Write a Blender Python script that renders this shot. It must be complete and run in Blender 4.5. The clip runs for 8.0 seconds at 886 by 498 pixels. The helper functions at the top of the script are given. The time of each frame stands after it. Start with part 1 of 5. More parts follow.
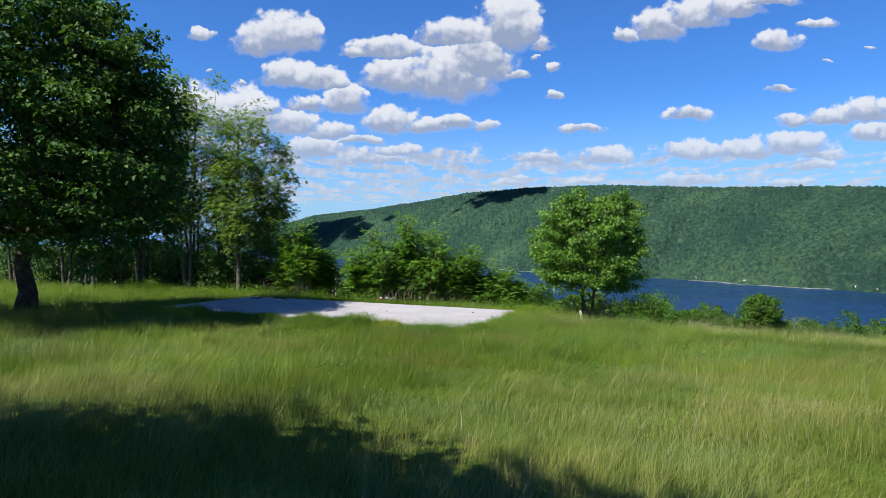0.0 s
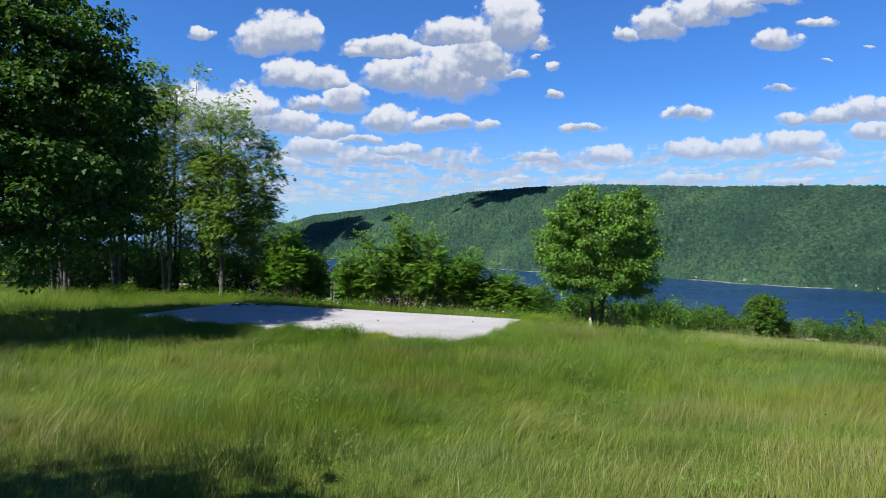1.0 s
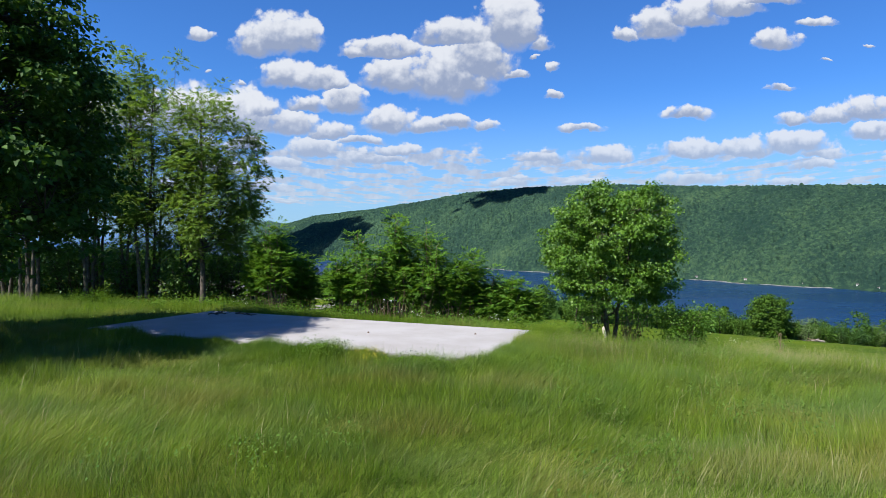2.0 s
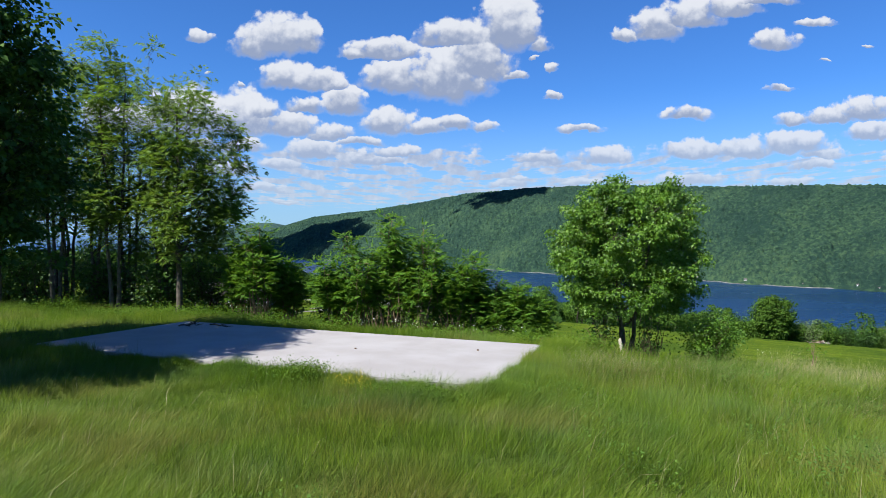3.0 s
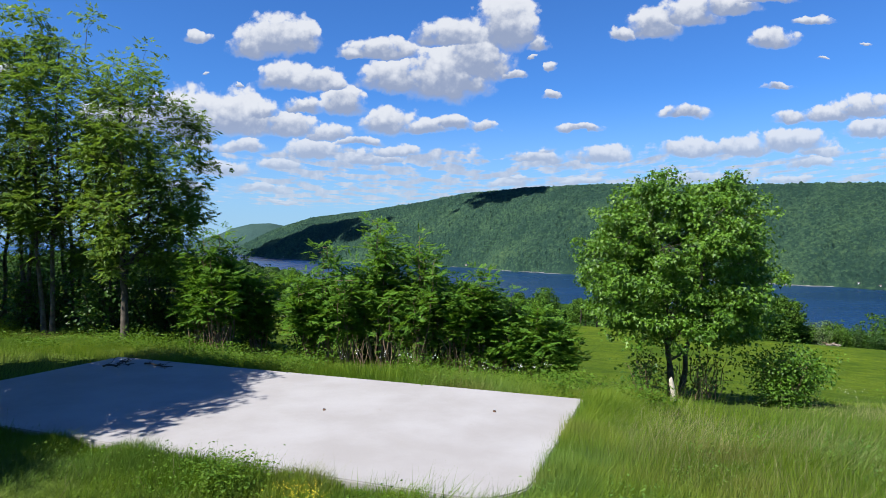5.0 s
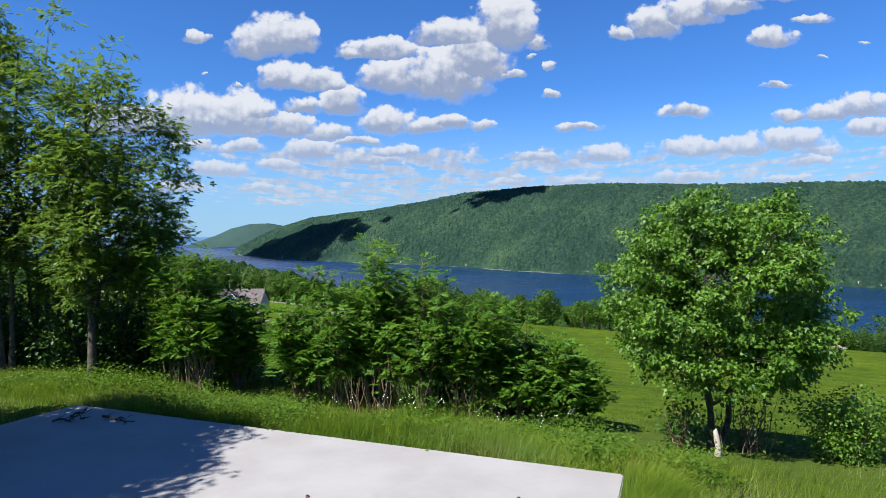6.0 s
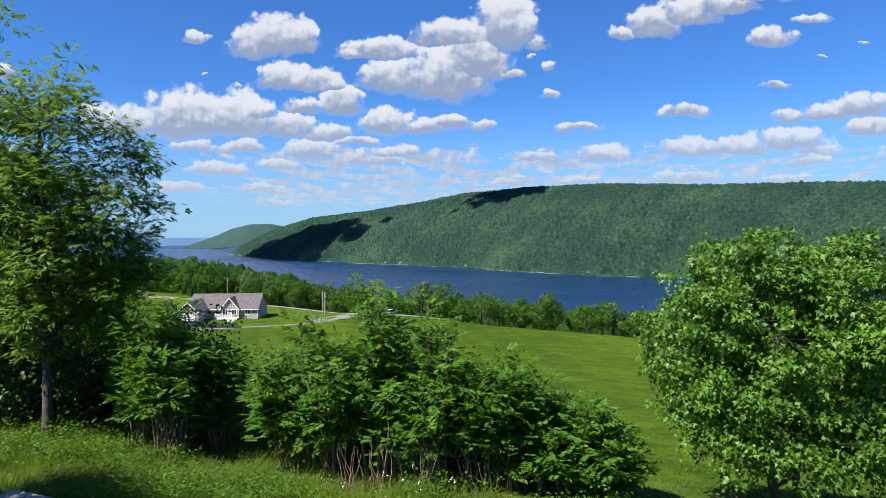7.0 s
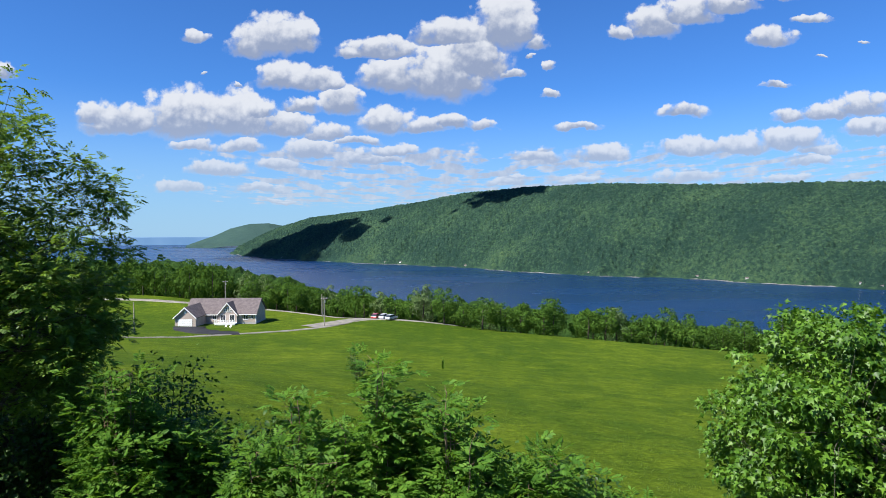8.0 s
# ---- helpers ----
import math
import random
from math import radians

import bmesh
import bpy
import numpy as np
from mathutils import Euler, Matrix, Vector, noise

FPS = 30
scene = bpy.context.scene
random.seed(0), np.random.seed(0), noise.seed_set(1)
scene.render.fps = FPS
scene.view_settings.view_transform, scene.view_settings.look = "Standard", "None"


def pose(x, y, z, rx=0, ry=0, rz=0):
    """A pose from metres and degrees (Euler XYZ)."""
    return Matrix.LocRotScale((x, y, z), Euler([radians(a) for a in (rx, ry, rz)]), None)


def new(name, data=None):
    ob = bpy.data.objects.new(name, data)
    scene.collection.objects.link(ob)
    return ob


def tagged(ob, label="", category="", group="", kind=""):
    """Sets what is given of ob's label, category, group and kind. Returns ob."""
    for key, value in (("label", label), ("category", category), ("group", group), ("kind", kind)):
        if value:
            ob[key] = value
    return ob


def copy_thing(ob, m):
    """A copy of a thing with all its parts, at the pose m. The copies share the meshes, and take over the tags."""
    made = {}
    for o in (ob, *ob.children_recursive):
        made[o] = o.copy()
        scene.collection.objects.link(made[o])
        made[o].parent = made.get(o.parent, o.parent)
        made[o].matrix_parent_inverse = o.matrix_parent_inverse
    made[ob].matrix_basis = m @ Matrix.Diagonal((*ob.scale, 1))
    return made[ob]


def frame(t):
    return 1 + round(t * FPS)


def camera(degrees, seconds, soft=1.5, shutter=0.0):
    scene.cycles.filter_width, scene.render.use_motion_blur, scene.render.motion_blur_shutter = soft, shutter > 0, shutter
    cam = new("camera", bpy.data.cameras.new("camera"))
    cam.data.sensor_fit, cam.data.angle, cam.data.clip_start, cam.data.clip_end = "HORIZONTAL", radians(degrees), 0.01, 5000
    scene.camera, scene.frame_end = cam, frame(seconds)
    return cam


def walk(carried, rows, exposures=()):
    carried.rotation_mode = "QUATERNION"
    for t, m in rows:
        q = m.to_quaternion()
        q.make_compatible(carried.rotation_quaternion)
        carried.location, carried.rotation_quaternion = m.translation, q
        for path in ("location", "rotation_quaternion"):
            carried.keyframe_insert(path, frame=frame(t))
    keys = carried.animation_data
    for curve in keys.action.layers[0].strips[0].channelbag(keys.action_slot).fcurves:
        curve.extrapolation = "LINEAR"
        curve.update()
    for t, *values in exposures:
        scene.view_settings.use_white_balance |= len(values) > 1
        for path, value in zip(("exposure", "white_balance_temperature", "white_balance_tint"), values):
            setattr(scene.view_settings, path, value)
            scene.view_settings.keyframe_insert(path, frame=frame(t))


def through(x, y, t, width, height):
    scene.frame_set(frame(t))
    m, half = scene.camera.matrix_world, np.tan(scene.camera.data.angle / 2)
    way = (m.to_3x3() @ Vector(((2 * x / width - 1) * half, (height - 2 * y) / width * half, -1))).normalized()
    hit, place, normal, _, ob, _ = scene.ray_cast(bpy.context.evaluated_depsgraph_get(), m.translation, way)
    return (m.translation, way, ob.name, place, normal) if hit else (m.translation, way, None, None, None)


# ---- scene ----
cam = camera(71.3, 8.0, soft=0.5, shutter=0.08)
METRES, EYE, TILT, LEAN, TURN = 20.0, 3.0, -1.8, -0.4, 0.0
ROWS = [
    (0.0, 0.0, 0.0, 0.0, 0.0, 0.0, -0.0),
    (0.5, 0.0034, 0.0551, 0.0028, -0.01, -0.03, 0.04),
    (1.0, 0.0051, 0.1135, 0.0052, -0.01, -0.03, 0.07),
    (1.5, 0.0064, 0.1721, 0.0073, -0.0, -0.03, 0.14),
    (3.0, 0.0102, 0.3524, 0.013, -0.05, 0.09, 0.32),
    (3.5, 0.011, 0.4102, 0.015, -0.05, 0.1, 0.41),
    (4.0, 0.0111, 0.4686, 0.0172, -0.06, 0.1, 0.44),
    (4.5, 0.0106, 0.5274, 0.0232, -0.08, 0.09, 0.5),
    (6.0, -0.0006, 0.7014, 0.0725, -0.16, 0.02, 0.74),
    (6.5, -0.0048, 0.7637, 0.0975, -0.17, 0.02, 0.75),
    (7.0, -0.011, 0.8293, 0.1261, -0.18, 0.03, 0.8),
    (7.5, -0.0206, 0.8955, 0.1583, -0.19, 0.02, 0.78),
    (8.0, -0.0306, 0.9627, 0.1943, -0.21, -0.02, 0.76),
]
walk(cam, [(t, pose(0, 0, EYE, TILT, LEAN, TURN) @ pose(METRES * x, METRES * y, METRES * z, 90 + pitch, roll, yaw)) for t, x, y, z, yaw, pitch, roll in ROWS])

# ---- light: clear spring day with fair-weather cumulus, sun high on the left ----
SUN_EL = radians(51.5)
SUN_DIR = Vector((-0.80 * math.cos(SUN_EL), -0.60 * math.cos(SUN_EL), math.sin(SUN_EL))).normalized()
sun_data = bpy.data.lights.new("sun", "SUN")
sun_data.energy, sun_data.angle, sun_data.color = 5.0, radians(0.55), (1.0, 0.96, 0.89)
sun = new("sun", sun_data)
sun.matrix_world = SUN_DIR.to_track_quat("Z", "Y").to_matrix().to_4x4()
scene.view_settings.exposure = 1.05

world = bpy.data.worlds.new("sky")
scene.world = world
world.use_nodes = True
WT = world.node_tree
WT.nodes.clear()


class Nodes:
    """Short hand for wiring a node tree."""

    def __init__(self, tree):
        self.tree = tree

    def add(self, kind, **settings):
        n = self.tree.nodes.new(kind)
        for key, value in settings.items():
            setattr(n, key, value)
        return n

    def put(self, socket, value):
        if isinstance(value, bpy.types.NodeSocket):
            self.tree.links.new(value, socket)
        else:
            socket.default_value = value

    def math(self, op, a, b=0.0, c=0.0, clamp=False):
        n = self.add("ShaderNodeMath", operation=op, use_clamp=clamp)
        for socket, v in zip(n.inputs, (a, b, c)):
            self.put(socket, v)
        return n.outputs[0]

    def vec(self, op, a, b=(0, 0, 0)):
        n = self.add("ShaderNodeVectorMath", operation=op)
        self.put(n.inputs[0], a)
        self.put(n.inputs[1], b)
        return n.outputs["Value"] if op in ("LENGTH", "DOT_PRODUCT") else n.outputs["Vector"]

    def noise(self, vector, scale, detail=4.0, rough=0.55, distortion=0.0):
        n = self.add("ShaderNodeTexNoise")
        self.put(n.inputs["Vector"], vector)
        for key, v in (("Scale", scale), ("Detail", detail), ("Roughness", rough), ("Distortion", distortion)):
            n.inputs[key].default_value = v
        return n.outputs["Fac"]

    def span(self, value, lo, hi, to_lo=0.0, to_hi=1.0, smooth=True):
        n = self.add("ShaderNodeMapRange", interpolation_type="SMOOTHSTEP" if smooth else "LINEAR")
        for socket, v in zip(n.inputs, (value, lo, hi, to_lo, to_hi)):
            self.put(socket, v)
        return n.outputs["Result"]

    def mix(self, fac, a, b, blend="MIX"):
        n = self.add("ShaderNodeMix", data_type="RGBA", blend_type=blend)
        self.put(n.inputs["Factor"], fac)
        self.put(n.inputs["A"], a)
        self.put(n.inputs["B"], b)
        return n.outputs["Result"]


def cloud_field():
    """A group: how dense the cloud is at a place of the sky (u to the right, v up, in tenths of the view's distance)."""
    g = bpy.data.node_groups.new("cloud_field", "ShaderNodeTree")
    g.interface.new_socket("Place", in_out="INPUT", socket_type="NodeSocketVector")
    g.interface.new_socket("Density", in_out="OUTPUT", socket_type="NodeSocketFloat")
    g.interface.new_socket("Height", in_out="OUTPUT", socket_type="NodeSocketFloat")
    k = Nodes(g)
    gi, go = k.add("NodeGroupInput"), k.add("NodeGroupOutput")
    p = gi.outputs[0]
    swirl = k.add("ShaderNodeTexNoise")
    k.put(swirl.inputs["Vector"], p)
    for key, v in (("Scale", 2.1), ("Detail", 4.0), ("Roughness", 0.6)):
        swirl.inputs[key].default_value = v
    drift = k.vec("MULTIPLY", k.vec("SUBTRACT", swirl.outputs["Color"], (0.5, 0.5, 0.5)), (0.55, 0.30, 0.0))
    q = k.vec("ADD", p, drift)
    total = None
    # every puff is a dome over a flatter base
    for cx, base, half, tall in CLOUDS:
        m = k.add("ShaderNodeMapping", vector_type="POINT")
        if total is None:
            k.put(m.inputs["Vector"], q)
        else:  # one puff after the other; the third coordinate is not used
            chain = k.add("ShaderNodeVectorMath", operation="MULTIPLY_ADD")
            for socket, value in zip(chain.inputs, (total, (0, 0, 1), q)):
                k.put(socket, value)
            k.put(m.inputs["Vector"], chain.outputs[0])
        floor_v = base + 0.22 * tall
        m.inputs["Location"].default_value = (-cx / half, -floor_v / (0.8 * tall), 0)
        m.inputs["Scale"].default_value = (1 / half, 1 / (0.8 * tall), 0)
        dome = k.vec("MAXIMUM", m.outputs[0], k.vec("MULTIPLY", m.outputs[0], (-1.0, -3.2, 0.0)))
        one = k.math("SUBTRACT", 1.0, k.vec("LENGTH", dome))
        cut = k.add("ShaderNodeSeparateXYZ")
        k.put(cut.inputs[0], m.outputs[0])
        if total is None:
            total, upper = one, cut.outputs[1]
        else:
            front = k.math("MULTIPLY_ADD", k.math("SUBTRACT", one, total), 3.0, 0.5, clamp=True)
            upper = k.math("MULTIPLY_ADD", front, k.math("SUBTRACT", cut.outputs[1], upper), upper)
            total = k.math("SMOOTH_MAX", total, one, 0.2)
    body = k.math("ADD", k.math("MAXIMUM", total, -1.3), 0.17)
    # a sheet of small flat clouds, shrinking in rows towards the horizon
    sep = k.add("ShaderNodeSeparateXYZ")
    k.put(sep.inputs[0], p)
    height_v = k.math("MAXIMUM", sep.outputs[1], 0.12)
    low = k.math("MULTIPLY", k.span(height_v, 0.28, 0.6), k.span(height_v, 1.15, 1.75, 1.0, 0.0))
    side = k.math("MULTIPLY", k.span(sep.outputs[0], -4.6, -2.4, 0.25, 1.0), k.span(sep.outputs[0], 0.8, 3.0, 1.0, 0.70))
    plane = k.add("ShaderNodeCombineXYZ")
    k.put(plane.inputs[0], k.math("DIVIDE", sep.outputs[0], k.math("ADD", height_v, 0.15)))
    k.put(plane.inputs[1], k.math("DIVIDE", 4.6, k.math("ADD", height_v, 0.15)))
    rows = k.math("SUBTRACT", k.noise(plane.outputs[0], 2.1, 3.0, 0.55), 0.355)
    rows = k.math("MULTIPLY", rows, k.math("MULTIPLY", k.math("MULTIPLY", low, side), 4.6))
    rows = k.math("SUBTRACT", rows, 0.22)
    both = k.math("SMOOTH_MAX", body, rows, 0.1)
    sheet = k.math("MULTIPLY_ADD", k.math("SUBTRACT", rows, body), 3.0, 0.5, clamp=True)
    height = k.math("MULTIPLY_ADD", sheet, k.math("SUBTRACT", 0.22, upper), upper)
    k.put(go.inputs[0], both)
    k.put(go.inputs[1], height)
    return g


# Cumulus heaps: centre, base, half width and height on the sky, in the same units (u right of straight ahead, v above the eye's level)
HEAP_TALL = [(-3.30, 3.02, 0.42, 0.60), (-2.84, 3.05, 0.66, 0.76), (-2.38, 3.12, 0.30, 0.55), (-2.84, 2.46, 0.46, 0.52), (-2.26, 2.44, 0.52, 0.46), (-1.92, 2.42, 0.30, 0.32), (-1.72, 2.02, 0.42, 0.52), (-2.42, 2.06, 0.42, 0.26)]
HEAP_BANK = [(-6.05, 1.85, 0.40, 0.40), (-5.50, 1.68, 0.86, 0.58), (-4.42, 1.62, 0.92, 0.94), (-3.55, 1.66, 0.84, 0.80), (-2.70, 1.66, 0.62, 0.50), (-4.35, 1.42, 0.45, 0.20), (-3.50, 1.38, 0.46, 0.26), (-2.25, 1.26, 0.62, 0.42), (-2.85, 1.06, 0.46, 0.24), (-7.75, 2.66, 0.38, 0.28)]
HEAP_GREAT = [(-0.82, 2.42, 0.70, 0.62), (0.05, 2.26, 0.88, 1.12), (0.62, 2.58, 0.70, 1.10), (1.15, 3.15, 0.66, 1.10), (-1.02, 2.98, 0.76, 0.38), (-1.48, 2.98, 0.32, 0.20), (0.45, 2.36, 0.42, 0.60), (1.45, 3.22, 0.34, 0.70), (1.66, 3.10, 0.22, 0.36), (0.2, 3.2, 0.8, 0.5)]
HEAP_MIDDLE = [(-0.94, 1.68, 0.56, 0.50), (-0.28, 1.70, 0.52, 0.26), (0.20, 1.76, 0.36, 0.28), (0.74, 1.77, 0.24, 0.20), (-1.42, 1.50, 0.50, 0.16), (-0.82, 1.30, 0.56, 0.24), (-1.2, 1.18, 0.75, 0.22)]
SCRAPS = [(-4.26, 3.29, 0.29, 0.22), (-4.08, 2.75, 0.10, 0.07), (-3.58, 2.49, 0.12, 0.09), (1.26, 2.68, 0.22, 0.15), (1.90, 2.78, 0.14, 0.16), (1.62, 2.97, 0.07, 0.08), (1.94, 2.30, 0.15, 0.16), (4.31, 1.95, 0.50, 0.27), (5.88, 2.46, 0.28, 0.12), (2.36, 1.72, 0.48, 0.15), (7.42, 3.24, 0.16, 0.06), (6.66, 2.96, 0.12, 0.05), (-3.2, 1.95, 0.5, 0.3), (-2.0, 1.6, 0.5, 0.3)]
STREAMER = [(3.18, 3.30, 0.26, 0.26), (3.76, 3.36, 0.56, 0.54), (4.36, 3.54, 0.66, 0.54), (5.05, 3.75, 0.66, 0.42), (5.66, 3.96, 0.55, 0.24), (5.86, 3.18, 0.46, 0.38), (6.56, 3.59, 0.42, 0.15)]
LOW_ROW = [(4.46, 1.28, 0.72, 0.32), (5.36, 1.31, 0.66, 0.32), (6.18, 1.34, 0.80, 0.42), (6.70, 1.26, 0.46, 0.26), (6.56, 1.06, 0.60, 0.22), (6.16, 1.86, 0.38, 0.26), (6.86, 1.88, 0.66, 0.32), (7.46, 1.92, 0.66, 0.46), (7.56, 1.60, 0.55, 0.32), (1.76, 1.16, 0.56, 0.27), (2.86, 1.18, 0.62, 0.32)]
HORIZON_ROW = [(-3.90, 0.96, 0.66, 0.28), (-4.54, 0.70, 0.50, 0.18), (-3.14, 0.64, 0.62, 0.17), (-2.84, 0.46, 0.32, 0.09), (1.20, 0.76, 0.52, 0.20), (2.46, 0.82, 0.52, 0.15), (4.36, 0.78, 0.76, 0.27), (6.16, 0.82, 0.52, 0.13)]
CLOUDS = HEAP_TALL + HEAP_BANK + HEAP_GREAT + HEAP_MIDDLE + SCRAPS + STREAMER + LOW_ROW + HORIZON_ROW
FIELD = cloud_field()
k = Nodes(WT)
SKY_STRENGTH = 0.045
sky = k.add("ShaderNodeTexSky", sky_type="NISHITA", sun_disc=False)
sky.sun_elevation, sky.sun_rotation = SUN_EL, math.atan2(SUN_DIR.x, SUN_DIR.y)
sky.altitude, sky.air_density, sky.dust_density, sky.ozone_density = 350, 1.0, 0.0, 2.0
rich = k.mix(1.0, sky.outputs[0], (0.46, 0.97, 1.72, 1), "MULTIPLY")
coord = k.add("ShaderNodeTexCoord")
sep = k.add("ShaderNodeSeparateXYZ")
k.put(sep.inputs[0], coord.outputs["Generated"])
ahead = k.math("MAXIMUM", sep.outputs[1], 0.02)
SCALE = 10.93
comb = k.add("ShaderNodeCombineXYZ")
k.put(comb.inputs[0], k.math("MULTIPLY", k.math("DIVIDE", sep.outputs[0], ahead), SCALE))
k.put(comb.inputs[1], k.math("MULTIPLY", k.math("DIVIDE", sep.outputs[2], ahead), SCALE))
place = comb.outputs[0]
def cloud_relief(k, p):
    """The billowing of the cloud's skin: rounded heaps over finer noise."""
    heaps = k.add("ShaderNodeTexVoronoi", feature="SMOOTH_F1")
    k.put(heaps.inputs["Vector"], p)
    for key, v in (("Scale", 4.6), ("Detail", 2.0), ("Roughness", 0.5), ("Smoothness", 0.4)):
        heaps.inputs[key].default_value = v
    billow = k.math("SUBTRACT", 0.42, heaps.outputs["Distance"])
    return k.math("ADD", k.math("MULTIPLY", k.math("SUBTRACT", k.noise(p, 2.6, 7.0, 0.6), 0.5), 0.75), k.math("MULTIPLY", billow, 0.22))


here = k.add("ShaderNodeGroup", node_tree=FIELD)
k.put(here.inputs[0], place)
fine = cloud_relief(k, place)
sunward = cloud_relief(k, k.vec("ADD", place, (-0.05, 0.10, 0.0)))
dense = k.math("MULTIPLY_ADD", fine, 1.05, here.outputs[0])
lobes = k.math("MULTIPLY_ADD", k.math("SUBTRACT", fine, sunward), 0.8, k.math("MULTIPLY", fine, 0.7))
dark = k.span(k.math("ADD", here.outputs[1], lobes), 0.66, -0.12)
cover = k.span(dense, -0.02, k.math("MULTIPLY_ADD", dark, 0.45, 0.2))
dark = k.math("MULTIPLY", dark, k.span(dense, 0.0, 0.5, 0.5, 1.0))
tone = k.mix(dark, (8.8, 9.1, 9.7, 1), (3.5, 4.2, 5.9, 1))
tone = k.mix(k.span(sep.outputs[2], 0.03, 0.19, 0.62, 0.0), tone, (6.6, 7.2, 8.5, 1))
over = k.math("MULTIPLY", k.span(sep.outputs[2], 0.0, 0.02), k.math("MULTIPLY", cover, k.span(sep.outputs[2], 0.02, 0.2, 0.72, 0.95)))
rich = k.mix(k.span(sep.outputs[2], -0.02, 0.22, 0.8, 0.0), rich, (4.0, 6.4, 9.2, 1))
seen = k.mix(over, rich, tone)
bg = k.add("ShaderNodeBackground")
k.put(bg.inputs["Color"], seen)
bg.inputs["Strength"].default_value = SKY_STRENGTH
out = k.add("ShaderNodeOutputWorld")
k.put(out.inputs["Surface"], bg.outputs[0])


# ---- materials ----
def material(name):
    m = bpy.data.materials.new(name)
    m.use_nodes = True
    m.node_tree.nodes.clear()
    return m, Nodes(m.node_tree)


def finish(k, shader):
    o = k.add("ShaderNodeOutputMaterial")
    k.put(o.inputs["Surface"], shader)


def principled(k, color, rough=0.8, spec=0.3, metal=0.0, normal=None):
    b = k.add("ShaderNodeBsdfPrincipled")
    k.put(b.inputs["Base Color"], color)
    k.put(b.inputs["Roughness"], rough)
    b.inputs["Metallic"].default_value = metal
    b.inputs["Specular IOR Level"].default_value = spec
    if normal is not None:
        k.put(b.inputs["Normal"], normal)
    return b.outputs[0]


def bump(k, height, strength=0.4, distance=0.05):
    b = k.add("ShaderNodeBump")
    b.inputs["Strength"].default_value = strength
    b.inputs["Distance"].default_value = distance
    k.put(b.inputs["Height"], height)
    return b.outputs[0]


def rgba(c):
    return (*c, 1.0)


def where(k):
    return k.add("ShaderNodeNewGeometry").outputs["Position"]


def island(k):
    return k.add("ShaderNodeNewGeometry").outputs["Random Per Island"]


def ramp(k, fac, *stops):
    r = k.add("ShaderNodeValToRGB")
    while len(r.color_ramp.elements) < len(stops):
        r.color_ramp.elements.new(0.5)
    for e, (pos, c) in zip(r.color_ramp.elements, stops):
        e.position, e.color = pos, rgba(c)
    k.put(r.inputs[0], fac)
    return r.outputs[0]


def leafy(name, deep, mid, fresh, through=0.35, patch=0.5, rough=0.5, spec=0.35):
    """Leaves: three greens shuffled leaf by leaf and clump by clump, with light shining through."""
    m, k = material(name)
    clump = k.noise(where(k), patch, 3.0, 0.6)
    pick = k.math("ADD", k.math("MULTIPLY", island(k), 0.6), k.math("MULTIPLY", k.math("SUBTRACT", clump, 0.3), 0.9), clamp=True)
    col = ramp(k, pick, (0.1, deep), (0.5, mid), (0.95, fresh))
    front = principled(k, col, rough, spec)
    back = k.add("ShaderNodeBsdfTranslucent")
    k.put(back.inputs["Color"], k.mix(0.5, col, rgba((fresh[0] * 1.5, fresh[1] * 1.5, fresh[2] * 0.6))))
    mx = k.add("ShaderNodeMixShader")
    mx.inputs[0].default_value = through
    k.put(mx.inputs[1], front)
    k.put(mx.inputs[2], back.outputs[0])
    finish(k, mx.outputs[0])
    return m


def two_tone(name, a, b, scale, rough=0.8, spec=0.3, fine=None, relief=0.0, distance=0.02, metal=0.0):
    """A worn surface: two colours mixed by a coarse noise, shaded by a fine one, with slight relief."""
    m, k = material(name)
    p = where(k)
    coarse = k.span(k.noise(p, scale, 5.0, 0.6), 0.3, 0.7)
    col = k.mix(coarse, rgba(a), rgba(b))
    grain = k.noise(p, fine or scale * 9, 4.0, 0.65)
    col = k.mix(0.35, col, k.mix(grain, rgba((0.55, 0.55, 0.55)), rgba((1.35, 1.35, 1.35))), "MULTIPLY")
    n = bump(k, grain, relief, distance) if relief else None
    finish(k, principled(k, col, rough, spec, metal, n))
    return m


MAPLE = leafy("maple_leaf", (0.018, 0.050, 0.010), (0.035, 0.088, 0.014), (0.078, 0.158, 0.023), 0.24, 0.5, 0.65, 0.18)
YOUNG = leafy("young_maple_leaf", (0.030, 0.086, 0.007), (0.072, 0.164, 0.012), (0.145, 0.270, 0.026), 0.30, 0.8, 0.5, 0.4)
LOCUST = leafy("locust_leaf", (0.048, 0.104, 0.016), (0.095, 0.180, 0.026), (0.180, 0.272, 0.046), 0.42, 0.6)
SUMAC = leafy("sumac_leaf", (0.038, 0.103, 0.013), (0.077, 0.178, 0.020), (0.142, 0.262, 0.032), 0.40, 0.9, 0.6, 0.2)
BRUSH = leafy("brush_leaf", (0.018, 0.053, 0.008), (0.034, 0.090, 0.013), (0.066, 0.138, 0.019), 0.34, 0.7)
WEED = leafy("weed_leaf", (0.040, 0.097, 0.008), (0.071, 0.147, 0.011), (0.117, 0.203, 0.020), 0.36, 0.8, 0.6, 0.2)
CLOVER = leafy("clover_leaf", (0.046, 0.116, 0.019), (0.081, 0.165, 0.026), (0.127, 0.226, 0.034), 0.3, 0.8, 0.65, 0.2)
WOODS = leafy("far_tree_leaf", (0.030, 0.072, 0.011), (0.056, 0.120, 0.016), (0.098, 0.176, 0.025), 0.3, 0.12, 0.8, 0.1)
